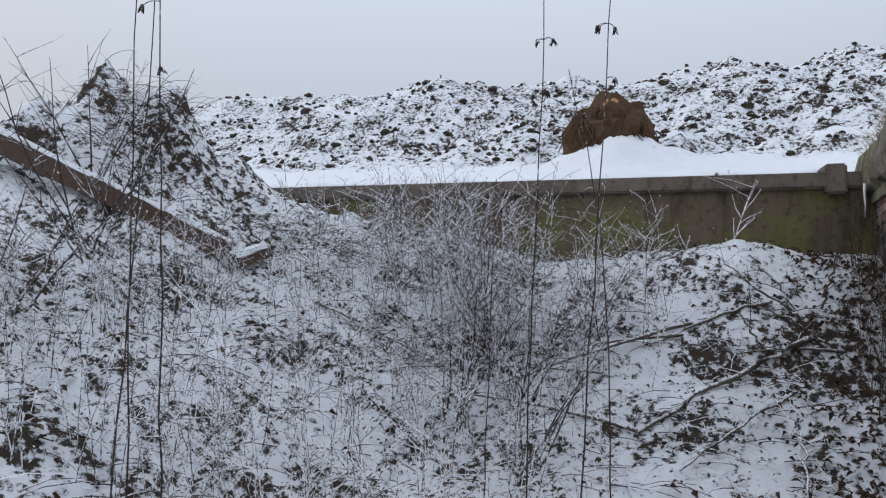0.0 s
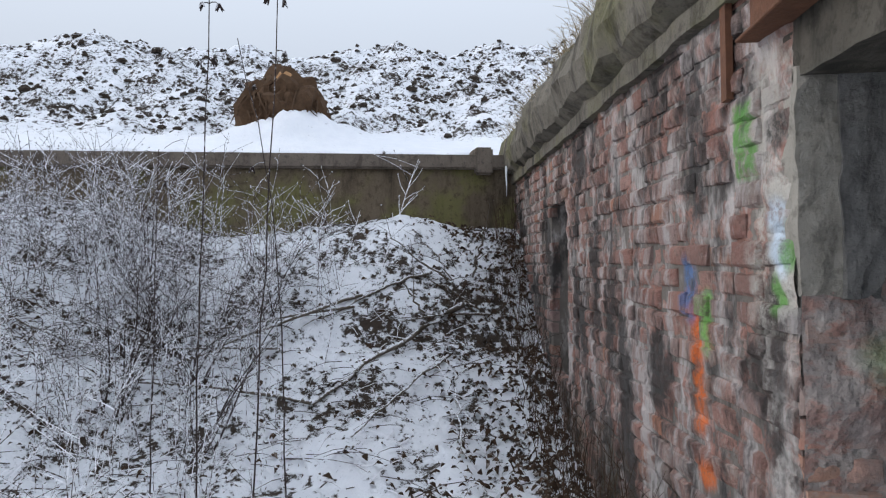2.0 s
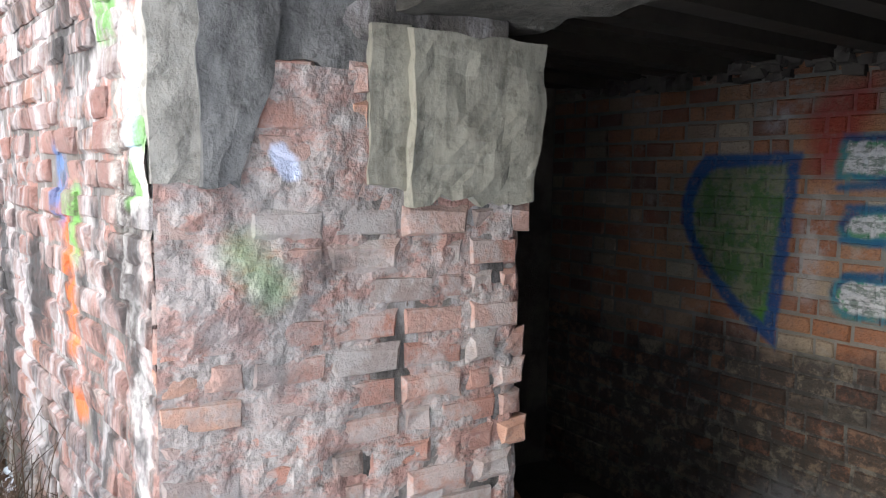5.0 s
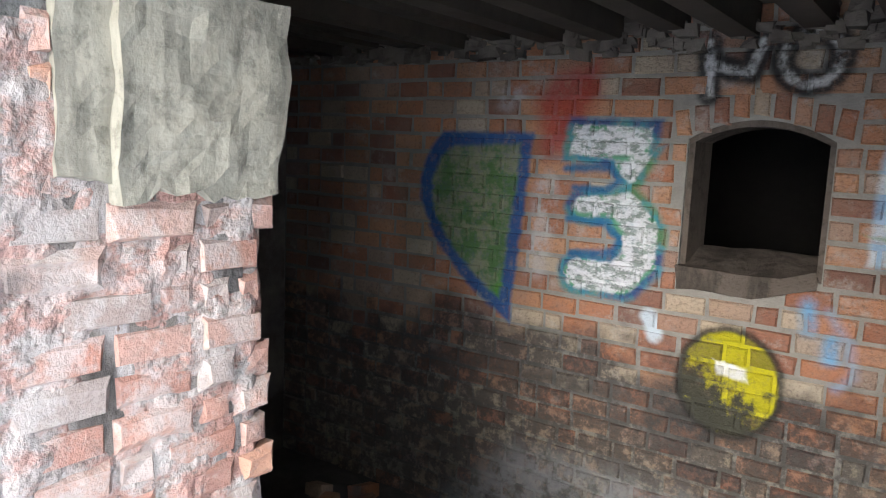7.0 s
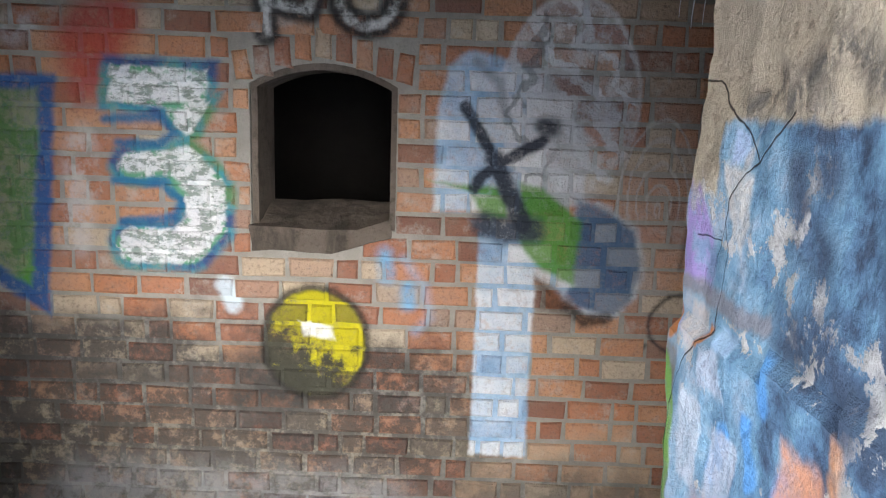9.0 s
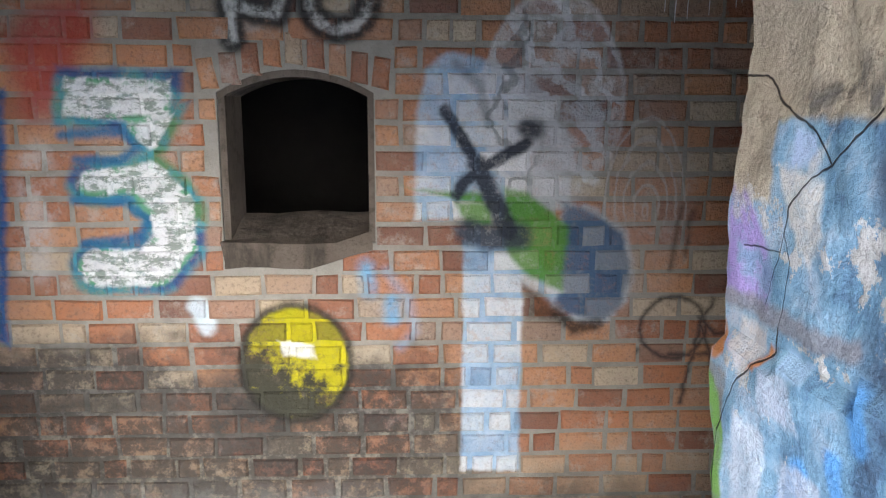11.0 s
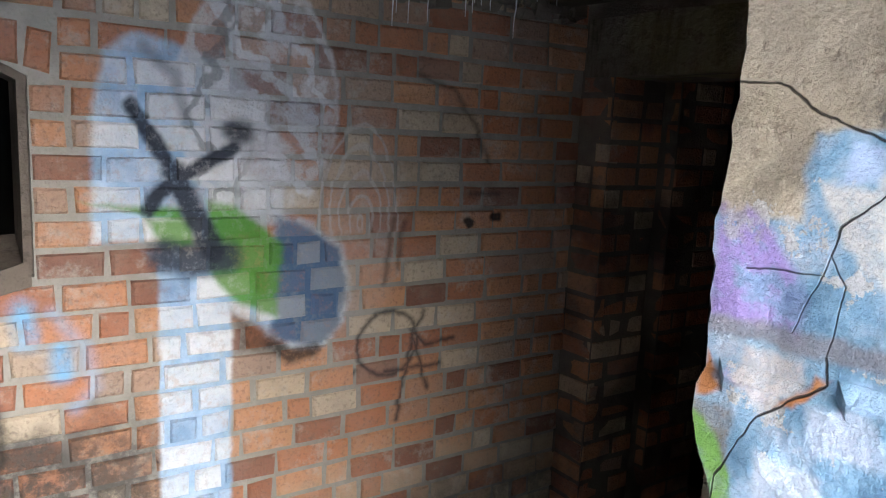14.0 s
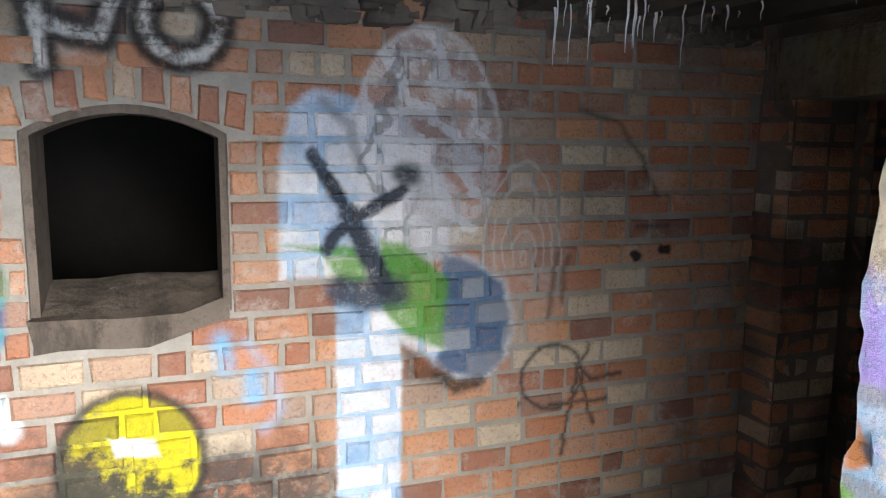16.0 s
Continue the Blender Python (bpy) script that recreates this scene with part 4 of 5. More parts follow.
wall_inner_jamb = tagged(new("wall_inner_jamb", bm_mesh("wall_inner_jamb", bm, M_DARKMORTAR)), "second sooty brick jamb behind the doorway", "wall", kind="structure")
# walls of the room behind, coloured near-black in place of its shade
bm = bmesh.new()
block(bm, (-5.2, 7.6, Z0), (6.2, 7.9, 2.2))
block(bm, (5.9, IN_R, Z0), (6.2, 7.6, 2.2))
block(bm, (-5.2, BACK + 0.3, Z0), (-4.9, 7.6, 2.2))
wall_far = tagged(new("wall_far", bm_mesh("wall_far", bm, M_UNLIT)), "wall of the room behind, its shade put into a near-black colour", "wall", kind="structure")

# floor and ceiling
bm = bmesh.new()
nx_, ny_ = 90, 55
fx = [[bm.verts.new((-5.1 + 11.2 * i / nx_, 2.0 + 5.8 * j / ny_, -0.9 + 0.05 * fract(-5.1 + 11.2 * i / nx_, 2.0 + 5.8 * j / ny_, 1.7))) for j in range(ny_ + 1)] for i in range(nx_ + 1)]
for i in range(nx_):
    for j in range(ny_):
        bm.faces.new((fx[i][j], fx[i + 1][j], fx[i + 1][j + 1], fx[i][j + 1]))
floor = tagged(new("floor", bm_mesh("floor", bm, M_FLOOR)), "dark dirt floor strewn with rubble", "floor", kind="structure")
bm = bmesh.new()
block(bm, (-5.3, 1.62, 2.1), (6.3, 8.0, 2.4))
for i in range(34):
    x = -4.9 + 0.32 * i
    block(bm, (x, 2.06, 1.97 + 0.02 * math.sin(i * 2.3)), (x + 0.13, 4.46, 2.11))
ceiling = tagged(new("ceiling", bm_mesh("ceiling", bm, M_CEIL)), "sooty ceiling with close ribs", "ceiling", kind="structure")

# concrete over the opening and along the wall's top
def coping_mesh():
    """A long swollen concrete edge, run along the wall."""
    prof = [(0.06, 2.25), (-0.05, 2.25), (-0.05, 2.33), (-0.02, 2.35), (-0.11, 2.4), (-0.15, 2.55), (-0.12, 2.72), (0.0, 2.85), (0.25, 2.92), (0.8, 2.95), (0.8, 2.25)]
    n = 190
    bm = bmesh.new()
    rows = []
    for i in range(n + 1):
        x = -8.75 + 14.8 * i / n
        row = []
        for d, z in prof:
            p = Vector((x, front_y(x) + d, z))
            k = noise.noise_vector(p * 3.0) * 0.05 + noise.noise_vector(p * 9.0) * 0.035
            row.append(bm.verts.new(p + (k if d < 0.7 and z > 2.34 else k * 0.25)))
        rows.append(row)
    for i in range(n):
        for j in range(len(prof) - 1):
            bm.faces.new((rows[i][j], rows[i + 1][j], rows[i + 1][j + 1], rows[i][j + 1]))
        bm.faces.new((rows[i][-1], rows[i + 1][-1], rows[i + 1][0], rows[i][0]))
    bm.faces.new(rows[0])
    bm.faces.new(rows[-1][::-1])
    return bm_mesh("coping", bm, M_COPING)


coping = tagged(new("coping", coping_mesh()), "swollen weathered concrete coping, mossy and streaked", "coping", kind="structure")
slab = tagged(new("slab", rough_box("slab", (-2.3, 1.0, 1.9), (-0.3, 1.62, 2.27), 0.06, 0.012, M_SMOKED, 3)), "dark rough concrete slab over the opening", "slab", kind="structure")
beam_lintel = tagged(new("beam_lintel", rough_box("beam_lintel", (-2.4, 1.62, 1.77), (-0.2, 2.1, 2.3), 0.05, 0.022, M_SMOKED, 8)), "stained broken concrete lintel across the opening", "lintel", kind="structure")
bm = bmesh.new()
prism(bm, [(-8.8, front_y(-8.8) + 0.7), (6.2, front_y(6.2) + 0.7), (6.2, 9.4), (-8.8, 9.4)], 2.4, 2.97, plan)
roof = tagged(new("roof", bm_mesh("roof", bm, M_CLEANSNOW)), "earth roof of the bunker under snow", "roof", kind="structure")

# render, rib and pale block on the jamb of the left pier
def jamb_piece(name, y0, y1, z0, z1, depth, material, label, seed, taper=0.0):
    x = -2.2 + 0.06 * ease((0.5 * (y0 + y1) - 1.3) / 0.8)
    me = rough_box(name, (x - 0.1, y0, z0), (x + depth, y1, z1), 0.035, 0.013, material, seed, 9)
    for v in me.vertices:
        low = 1.0 - ease((v.co.z - z0) / 0.12)
        v.co.z += low * (0.03 * noise.noise(Vector((v.co.y * 7, seed, 0))) + 0.03 * noise.noise(Vector((v.co.y * 25, seed, 1))))
        v.co.y -= taper * (1.0 - ease((v.co.z - z0) / 0.3)) * (v.co.y - y0) / (y1 - y0)
        v.co.y += 0.008 * noise.noise(Vector((v.co.z * 9, seed, 2))) * (1 if v.co.y > 0.5 * (y0 + y1) else 0.4)
    return part(name, me, wall_front, label)


jamb_piece("render_coat", 0.99, 1.12, 1.3, 1.93, 0.004, M_LIME, "crumbling whitewashed render on the corner", 3)
jamb_piece("render_coat", 1.1, 1.29, 1.3, 1.93, 0.016, M_RENDER, "sheet of grey cement render with a broken lower edge", 1, 0.1)
jamb_piece("render_coat", 1.26, 1.54, 1.59, 1.93, 0.0, M_RENDER, "dark grey cement render", 5)
jamb_piece("rib", 1.535, 1.655, 1.3, 1.73, 0.006, M_BLOCK, "pale concrete rib", 9)
jamb_piece("concrete_block", 1.648, 2.1, 1.26, 1.72, 0.01, M_BLOCK, "pale yellowish concrete block with hairline cracks", 13, 0.03)


def mortar_skin(origin, run, out, length, z0, z1, cell, proud, material, label):
    """Smeared mortar and spalled brick: a ragged skin that the bricks break through."""
    run, out, origin = Vector(run).normalized(), Vector(out).normalized(), Vector(origin)
    nu, nz = round(length / cell), round((z1 - z0) / cell)
    verts = []
    for i in range(nu + 1):
        for k in range(nz + 1):
            p = origin + run * (length * i / nu) + Vector((0, 0, z0 + (z1 - z0) * k / nz - origin.z))
            d = 0.017 * noise.noise(p * 7) + 0.01 * noise.noise(p * 19) + 0.005 * noise.noise(p * 47) + proud(length * i / nu, p.z)
            verts.append(p + out * d)
    faces = [(i * (nz + 1) + k, (i + 1) * (nz + 1) + k, (i + 1) * (nz + 1) + k + 1, i * (nz + 1) + k + 1) for i in range(nu) for k in range(nz)]
    part("mortar_skin", mesh_from("mortar_skin", verts, faces, material), wall_front, label, kind="stuff")


def jamb_proud(a, z):
    lump = math.exp(-((a - 0.15) / 0.15) ** 2 - ((z - 1.01) / 0.1) ** 2)
    return -0.003 + 0.009 * ease((0.55 - a) / 0.1) + 0.05 * lump - 0.03 * ease((a - 1.0) / 0.06)


mortar_skin((-2.225, 1.0, 0), (0.07, 1.06, 0), (1.06, -0.07, 0), 1.05, -0.3, 1.6, 0.013, jamb_proud, M_SKIN, "grey smeared mortar over spalled brick")
mortar_skin((FRONT_X + 0.01, FRONT_Y, 0), (-1, -SLOPE, 0), (SLOPE, -1, 0), 3.3, -0.3, 2.24, 0.018, lambda a, z: -0.006 + 0.008 * ease((0.3 - a) / 0.2), M_OUTER_SKIN, "lime-smeared mortar over weathered brick")

# plaster of the right pier: a coat with a broken edge
def plaster_mesh():
    bm = bmesh.new()
    n, k = 60, 110
    y0, y1, z0, z1 = front_y(-0.54) - 0.02, 2.44, -0.4, 1.95
    g = {}
    for i in range(n + 1):
        for j in range(k + 1):
            z = z0 + (z1 - z0) * j / k
            edge = y1 + 0.008 * noise.noise(Vector((z * 9, 0, 2))) + 0.008 * noise.noise(Vector((z * 30, 4, 0))) - (0.05 * ease((1.02 - z) * 8))
            y = y0 + (edge - y0) * i / n
            p = Vector((-0.54, y, z))
            off = 0.012 * noise.noise(p * 5) + 0.006 * noise.noise(p * 18)
            if z < 1.07 + 0.12 * (2.45 - y):
                off -= 0.018
            g[i, j] = (bm.verts.new((-0.535 + off, y, z)), bm.verts.new((-0.50, y, z)))
    for i in range(n):
        for j in range(k):
            bm.faces.new([g[a][0] for a in ((i, j), (i + 1, j), (i + 1, j + 1), (i, j + 1))])
    for j in range(k):
        bm.faces.new((g[n, j][0], g[n, j][1], g[n, j + 1][1], g[n, j + 1][0]))
    return bm_mesh("plaster", bm, M_PLASTER)


part("plaster", plaster_mesh(), wall_pier, "thick cracked plaster painted blue, white and violet")


def brick_shape(length, tall, deep, seed, chip):
    """A brick's face and sides: front edges worn and chamfered. Front looks along -y, from 0."""
    r = random.Random(seed)
    a, b = length / 2, tall / 2

    def j(k):
        return r.uniform(-k, k)

    c = 0.004 + 0.45 * chip * r.random()
    back = [(-a, deep, -b), (a, deep, -b), (a, deep, b), (-a, deep, b)]
    rim = [(x + j(chip * 0.4), 0.008 + chip * 0.5 * r.random(), z + j(chip * 0.4)) for x, _, z in back]
    face = [(math.copysign(a - c - chip * 0.4 * r.random(), x), j(chip * 0.35), math.copysign(b - c * 0.8 - chip * 0.4 * r.random(), z)) for x, _, z in back]
    mid = (j(a * 0.4), -0.002 + j(chip * 0.35), j(b * 0.3))
    faces = [(8, 9, 12), (9, 10, 12), (10, 11, 12), (11, 8, 12)]
    for i in range(4):
        k = (i + 1) % 4
        faces += [(4 + i, 4 + k, 8 + k, 8 + i), (i, k, 4 + k, 4 + i)]
    return back + rim + face + [mid], faces


# ---------------------------------------------------------------- things outside
rnd = random.Random(11)


def at(x, y, up=0.0):
    return Vector((x, y, height(x, y) + up))


def bend(start, way, length, n, droop, shake):
    """A wavering line of points."""
    pts, p, d = [start.copy()], start.copy(), way.normalized()
    for _ in range(n):
        d = (d + Vector((rnd.uniform(-shake, shake), rnd.uniform(-shake, shake), rnd.uniform(-shake, shake) - droop))).normalized()
        p = p + d * (length / n)
        pts.append(p.copy())
    return pts


def weed_geometry(verts, faces, foot, tall, branches, thick, buds=True):
    """A dead upright weed: stem, side twigs and frosted seed heads."""
    stem = bend(foot, Vector((rnd.uniform(-0.25, 0.25), rnd.uniform(-0.25, 0.25), 1)), tall, 5, 0.0, 0.09)
    tube(verts, faces, stem, thick, thick * 0.4)
    for _ in range(branches):
        k = rnd.uniform(1.2, 4.9)
        i = int(k)
        p = stem[i].lerp(stem[i + 1], k - i) if i < 5 else stem[5]
        a = rnd.uniform(0, 6.3)
        twig = bend(p, Vector((math.cos(a), math.sin(a), rnd.uniform(0.3, 1.4))), tall * rnd.uniform(0.12, 0.34), 2, 0.02, 0.2)
        tube(verts, faces, twig, thick * 0.55, thick * 0.3)
        if buds:
            for q in (twig[1], twig[2]):
                s = rnd.uniform(0.004, 0.009)
                b = len(verts)
                verts.extend([q + Vector((s, 0, 0)), q + Vector((-s * 0.5, s, 0)), q + Vector((-s * 0.5, -s, 0)), q + Vector((0, 0, s * 1.6)), q - Vector((0, 0, s))])
                faces.extend([(b, b + 1, b + 3), (b + 1, b + 2, b + 3), (b + 2, b, b + 3), (b + 1, b, b + 4), (b + 2, b + 1, b + 4), (b, b + 2, b + 4)])


# thicket of frosted weeds in the hollow
verts, faces = [], []
count = 0
while count < 460:
    x, y = rnd.uniform(-7.4, -2.2), rnd.uniform(-4.7, 0.0)
    edge = 0.3 * x + 0.25 - y
    if edge < 0 or rnd.random() > 0.15 + 0.5 * edge:
        continue
    if noise.noise(Vector((x * 0.9, y * 0.9, 5))) < -0.25:
        continue
    weed_geometry(verts, faces, at(x, y, -0.02), rnd.uniform(0.35, 0.95) * (1.15 if x > -6 else 0.85), rnd.randrange(6, 13), rnd.uniform(0.003, 0.0052))
    count += 1
for _ in range(110):
    x, y = rnd.gauss(-6.3, 0.4), rnd.gauss(-2.6, 0.6)
    weed_geometry(verts, faces, at(x, y, -0.02), rnd.uniform(0.8, 1.35), rnd.randrange(9, 16), rnd.uniform(0.004, 0.006))
tagged(new("weed_thicket", mesh_from("weed_thicket", verts, faces, M_WEED)), "thicket of dead grey weeds furred with frost", "weeds", kind="stuff")

# twigs and blades matted over the ground
verts, faces = [], []
for _ in range(2000):
    x, y = rnd.uniform(-7.8, -2.0), rnd.uniform(-4.6, 0.3)
    if noise.noise(Vector((x * 0.7, y * 0.7, 1))) < -0.1 and rnd.random() < 0.75:
        continue
    a = rnd.uniform(0, 6.3)
    pts = bend(at(x, y, 0.01), Vector((math.cos(a), math.sin(a), rnd.uniform(0.1, 0.7))), rnd.uniform(0.15, 0.6), 3, 0.22, 0.12)
    tube(verts, faces, pts, 0.0045, 0.002)
tagged(new("twig_mat", mesh_from("twig_mat", verts, faces, M_WEED)), "matted dead grass and twigs poking through snow", "grass", kind="stuff")

# dead leaves and stalks, thickest along the foot of the brick wall
verts, faces = [], []
for _ in range(4000):
    if rnd.random() < 0.55:
        x = rnd.uniform(-8.0, -2.4)
        y = front_y(x) - abs(rnd.gauss(0, 0.45)) - 0.02
    else:
        x, y = rnd.uniform(-8.0, -2.2), rnd.uniform(-6.0, 0.6)
    if y > front_y(x) - 0.02:
        continue
    p = at(x, y, rnd.uniform(0.0, 0.04))
    s = rnd.uniform(0.01, 0.042)
    u = Vector((rnd.uniform(-1, 1), rnd.uniform(-1, 1), rnd.uniform(-0.6, 0.6))).normalized() * s
    v = Vector((rnd.uniform(-1, 1), rnd.uniform(-1, 1), rnd.uniform(-0.6, 0.6))).normalized() * s * 0.6
    k = Vector((0, 0, s * 0.5))
    b = len(verts)
    verts.extend([p - u, p - v + k, p + u, p + v + k, p + k * 1.6])
    faces.extend([(b, b + 1, b + 4), (b + 1, b + 2, b + 4), (b + 2, b + 3, b + 4), (b + 3, b, b + 4)])
tagged(new("leaf_litter", mesh_from("leaf_litter", verts, faces, M_LITTER)), "brown curled dead leaves scattered on snow", "leaves", kind="stuff")

# brown stalks and trailing roots against the brick wall
verts, faces = [], []
for _ in range(300):
    x = rnd.uniform(-8.1, -2.9)
    y = front_y(x) - rnd.uniform(0.04, 0.3)
    weed_geometry(verts, faces, at(x, y, -0.02), rnd.uniform(0.2, 0.62), rnd.randrange(2, 6), rnd.uniform(0.002, 0.004), False)
tagged(new("wall_stalks", mesh_from("wall_stalks", verts, faces, M_LITTER)), "dry brown stalks along the foot of the brick wall", "weeds", kind="stuff")

# dry frosted grass on the wall's top
verts, faces = [], []
for _ in range(2600):
    x = rnd.uniform(-8.6, -2.6)
    if noise.noise(Vector((x * 1.4, 0, 8))) < -0.05 and rnd.random() < 0.7:
        continue
    d = rnd.uniform(-0.1, 0.5)
    foot = Vector((x, front_y(x) + d, 2.72 + 0.24 * ease((d + 0.12) / 0.4)))
    pts = bend(foot, Vector((rnd.uniform(-0.5, 0.5), rnd.uniform(-0.9, 0.2), 1)), rnd.uniform(0.08, 0.26), 3, 0.2, 0.15)
    tube(verts, faces, pts, 0.0022, 0.001)
tagged(new("dry_grass", mesh_from("dry_grass", verts, faces, M_GRASS)), "dry straw-coloured grass tufts with frost on the coping", "grass", kind="stuff")

# clods on the spoil heap
verts, faces = [], []
for _ in range(4200):
    s = rnd.uniform(3.0, 16.5)
    lat = rnd.uniform(-22, 16)
    p2 = Vector((-8.4, 0.3, 0)) - rnor * s + rdir * -lat
    if s < 5.3:
        continue
    p = at(p2.x, p2.y, 0.0)
    r = rnd.uniform(0.025, 0.085) * (2.0 if rnd.random() < 0.06 else 1.0)
    b = len(verts)
    ring = 5
    for lev, (hh, rr) in enumerate(((-0.3, 0.9), (0.35, 1.0), (0.8, 0.5))):
        for q in range(ring):
            w = 6.283 * q / ring + lev * 0.4
            verts.append(p + Vector((math.cos(w) * rr * r * rnd.uniform(0.7, 1.3), math.sin(w) * rr * r * rnd.uniform(0.7, 1.3), hh * r * rnd.uniform(0.6, 1.2))))
    for lev in range(2):
        for q in range(ring):
            faces.append((b + lev * ring + q, b + lev * ring + (q + 1) % ring, b + (lev + 1) * ring + (q + 1) % ring, b + (lev + 1) * ring + q))
    faces.append(tuple(b + 2 * ring + q for q in range(ring)))
tagged(new("soil_clods", mesh_from("soil_clods", verts, faces, M_CLOD)), "dark frozen clods over a snowy spoil heap", "soil", kind="stuff")


def tall_weed(foot, top, side, heads, label):
    """One tall dead stalk with withered heads near its tip."""
    verts, faces = [], []
    pts = []
    for i in range(13):
        k = i / 12
        p = foot.lerp(top, k) + Vector((0, 0, 0)) + side * (k ** 3)
        pts.append(p + Vector((rnd.uniform(-1, 1), rnd.uniform(-1, 1), 0)) * 0.008)
    tube(verts, faces, pts, 0.005, 0.0022, 5)
    ob = new("tall_weed")
    ob.location = foot
    inv = Matrix.Translation(-foot)
    part("stem", mesh_from("stem", [inv @ v for v in verts], faces, M_TWIG), ob)
    for i in range(heads):
        k = rnd.uniform(0.72, 1.0)
        q = pts[round(k * 12)]
        hv, hf = [], []
        a = rnd.uniform(0, 6.3)
        stalk = bend(q, Vector((math.cos(a), math.sin(a), 0.5)), rnd.uniform(0.04, 0.09), 3, 0.35, 0.1)
        tube(hv, hf, stalk, 0.003, 0.002)
        for _ in range(4):
            tube(hv, hf, bend(stalk[-1], Vector((rnd.uniform(-1, 1), rnd.uniform(-1, 1), -1)), 0.035, 2, 0.2, 0.3), 0.009, 0.002, 4)
        part("seed_head", mesh_from("seed_head", [inv @ v for v in hv], hf, M_TWIG), ob, "withered brown seed head")
    return tagged(ob, label, "weed", "tall weeds in the hollow")


def toward(x, y, dist):
    """A place out from the walk's start: compass degrees from -x towards -y, then upward degrees."""
    a, b = radians(x), radians(y)
    return Vector((-0.1 - math.cos(a) * math.cos(b) * dist, 0.19 - math.sin(a) * math.cos(b) * dist, 1.4 + math.sin(b) * dist))


def stalk_from(a, dist, top_deg, lean_a, heads, hook=Vector((0, 0, 0))):
    foot = toward(a, 0, dist)
    foot.z = height(foot.x, foot.y) - 0.03
    tall_weed(foot, toward(a + lean_a, top_deg, dist), hook, heads, "tall dead brown weed stalk, frosted and leaning")


stalk_from(23.5, 3.6, 22.5, -1.6, 5)
stalk_from(19.5, 3.6, 23.5, -2.8, 4)
stalk_from(17.0, 4.2, 17.5, -0.5, 4, Vector((0.06, -0.25, -0.06)))
stalk_from(26.5, 4.4, 8.5, -0.8, 2)
stalk_from(50.0, 3.4, 24, 1.5, 3)
stalk_from(52.5, 3.7, 25, 0.6, 0)
stalk_from(54.0, 3.5, 21, -2.4, 0)


def shrub(foot, stems, tall):
    """Bare thin shrub."""
    ob = new("bare_shrub")
    ob.location = foot
    for _ in range(stems):
        verts, faces = [], []
        a = rnd.uniform(0, 6.3)
        main = bend(Vector((rnd.uniform(-0.1, 0.1), rnd.uniform(-0.1, 0.1), -0.03)), Vector((math.cos(a) * 0.5, math.sin(a) * 0.5, 1)), tall * rnd.uniform(0.6, 1.1), 7, 0.0, 0.12)
        tube(verts, faces, main, 0.009, 0.002, 5)
        for _ in range(9):
            i = rnd.randrange(2, 7)
            b = rnd.uniform(0, 6.3)
            tube(verts, faces, bend(main[i], Vector((math.cos(b), math.sin(b), 0.9)), tall * rnd.uniform(0.1, 0.3), 4, 0.0, 0.18), 0.004, 0.0012)
        part("stem", mesh_from("stem", verts, faces, M_TWIG), ob)
    return tagged(ob, "bare leafless shrub with thin dark twigs on the bank", "shrub", "bare shrubs on the bank")


for x, y, k, h in ((-3.6, -5.0, 7, 1.9), (-2.9, -4.6, 6, 1.6), (-4.3, -5.9, 6, 1.5), (-2.3, -4.3, 5, 1.5), (-6.0, -2.6, 7, 0.9), (-6.4, -1.9, 7, 1.0), (-6.3, -2.9, 8, 1.1), (-5.6, -2.2, 7, 1.1), (-5.2, -2.6, 8, 1.2), (-4.9, -1.9, 6, 1.2), (-6.7, -3.3, 7, 1.0)):
    shrub(at(x, y), k, h)


def fallen_branch(a, b, thick, sag=0.0, forks=2, label="bare grey fallen branch lying on snow"):
    verts, faces = [], []
    pts = []
    for i in range(11):
        k = i / 10
        p = a.lerp(b, k)
        ground_z = height(p.x, p.y) + thick * 0.7
        p.z = max(ground_z, p.z + sag * math.sin(k * math.pi))
        pts.append(p + Vector((rnd.uniform(-1, 1), rnd.uniform(-1, 1), 0)) * 0.025)
    tube(verts, faces, pts, thick, thick * 0.45, 7)
    ob = new("fallen_branch")
    ob.location = a
    inv = Matrix.Translation(-a)
    part("limb", mesh_from("limb", [inv @ v for v in verts], faces, M_BRANCH, True), ob)
    for _ in range(forks):
        i = rnd.randrange(4, 10)
        d = (b - a).normalized()
        hv, hf = [], []
        tube(hv, hf, bend(pts[i], d + Vector((rnd.uniform(-0.8, 0.8), rnd.uniform(-0.8, 0.8), 0.25)), rnd.uniform(0.2, 0.6), 5, 0.04, 0.1), thick * 0.4, thick * 0.12, 5)
        part("twig", mesh_from("twig", [inv @ v for v in hv], hf, M_BRANCH), ob)
    return tagged(ob, label, "branch", "fallen branches in the hollow")


for ax, ay, bx, by, th in ((-6.85, -0.2, -5.6, -1.25, 0.028), (-6.7, -1.1, -5.7, -2.5, 0.018), (-6.6, -1.15, -5.9, -2.9, 0.014), (-7.05, -0.5, -6.5, -1.4, 0.016), (-5.6, -1.3, -5.5, -2.7, 0.016),
                            (-6.3, -0.25, -5.2, -0.9, 0.013), (-6.9, 0.05, -6.5, -0.7, 0.014), (-5.9, -0.2, -5.0, -0.1, 0.011), (-6.2, -1.7, -5.4, -3.1, 0.012), (-5.3, -4.1, -5.6, -3.0, 0.012)):
    fallen_branch(at(ax, ay, 0.03), at(bx, by, 0.02), th, 0.03)
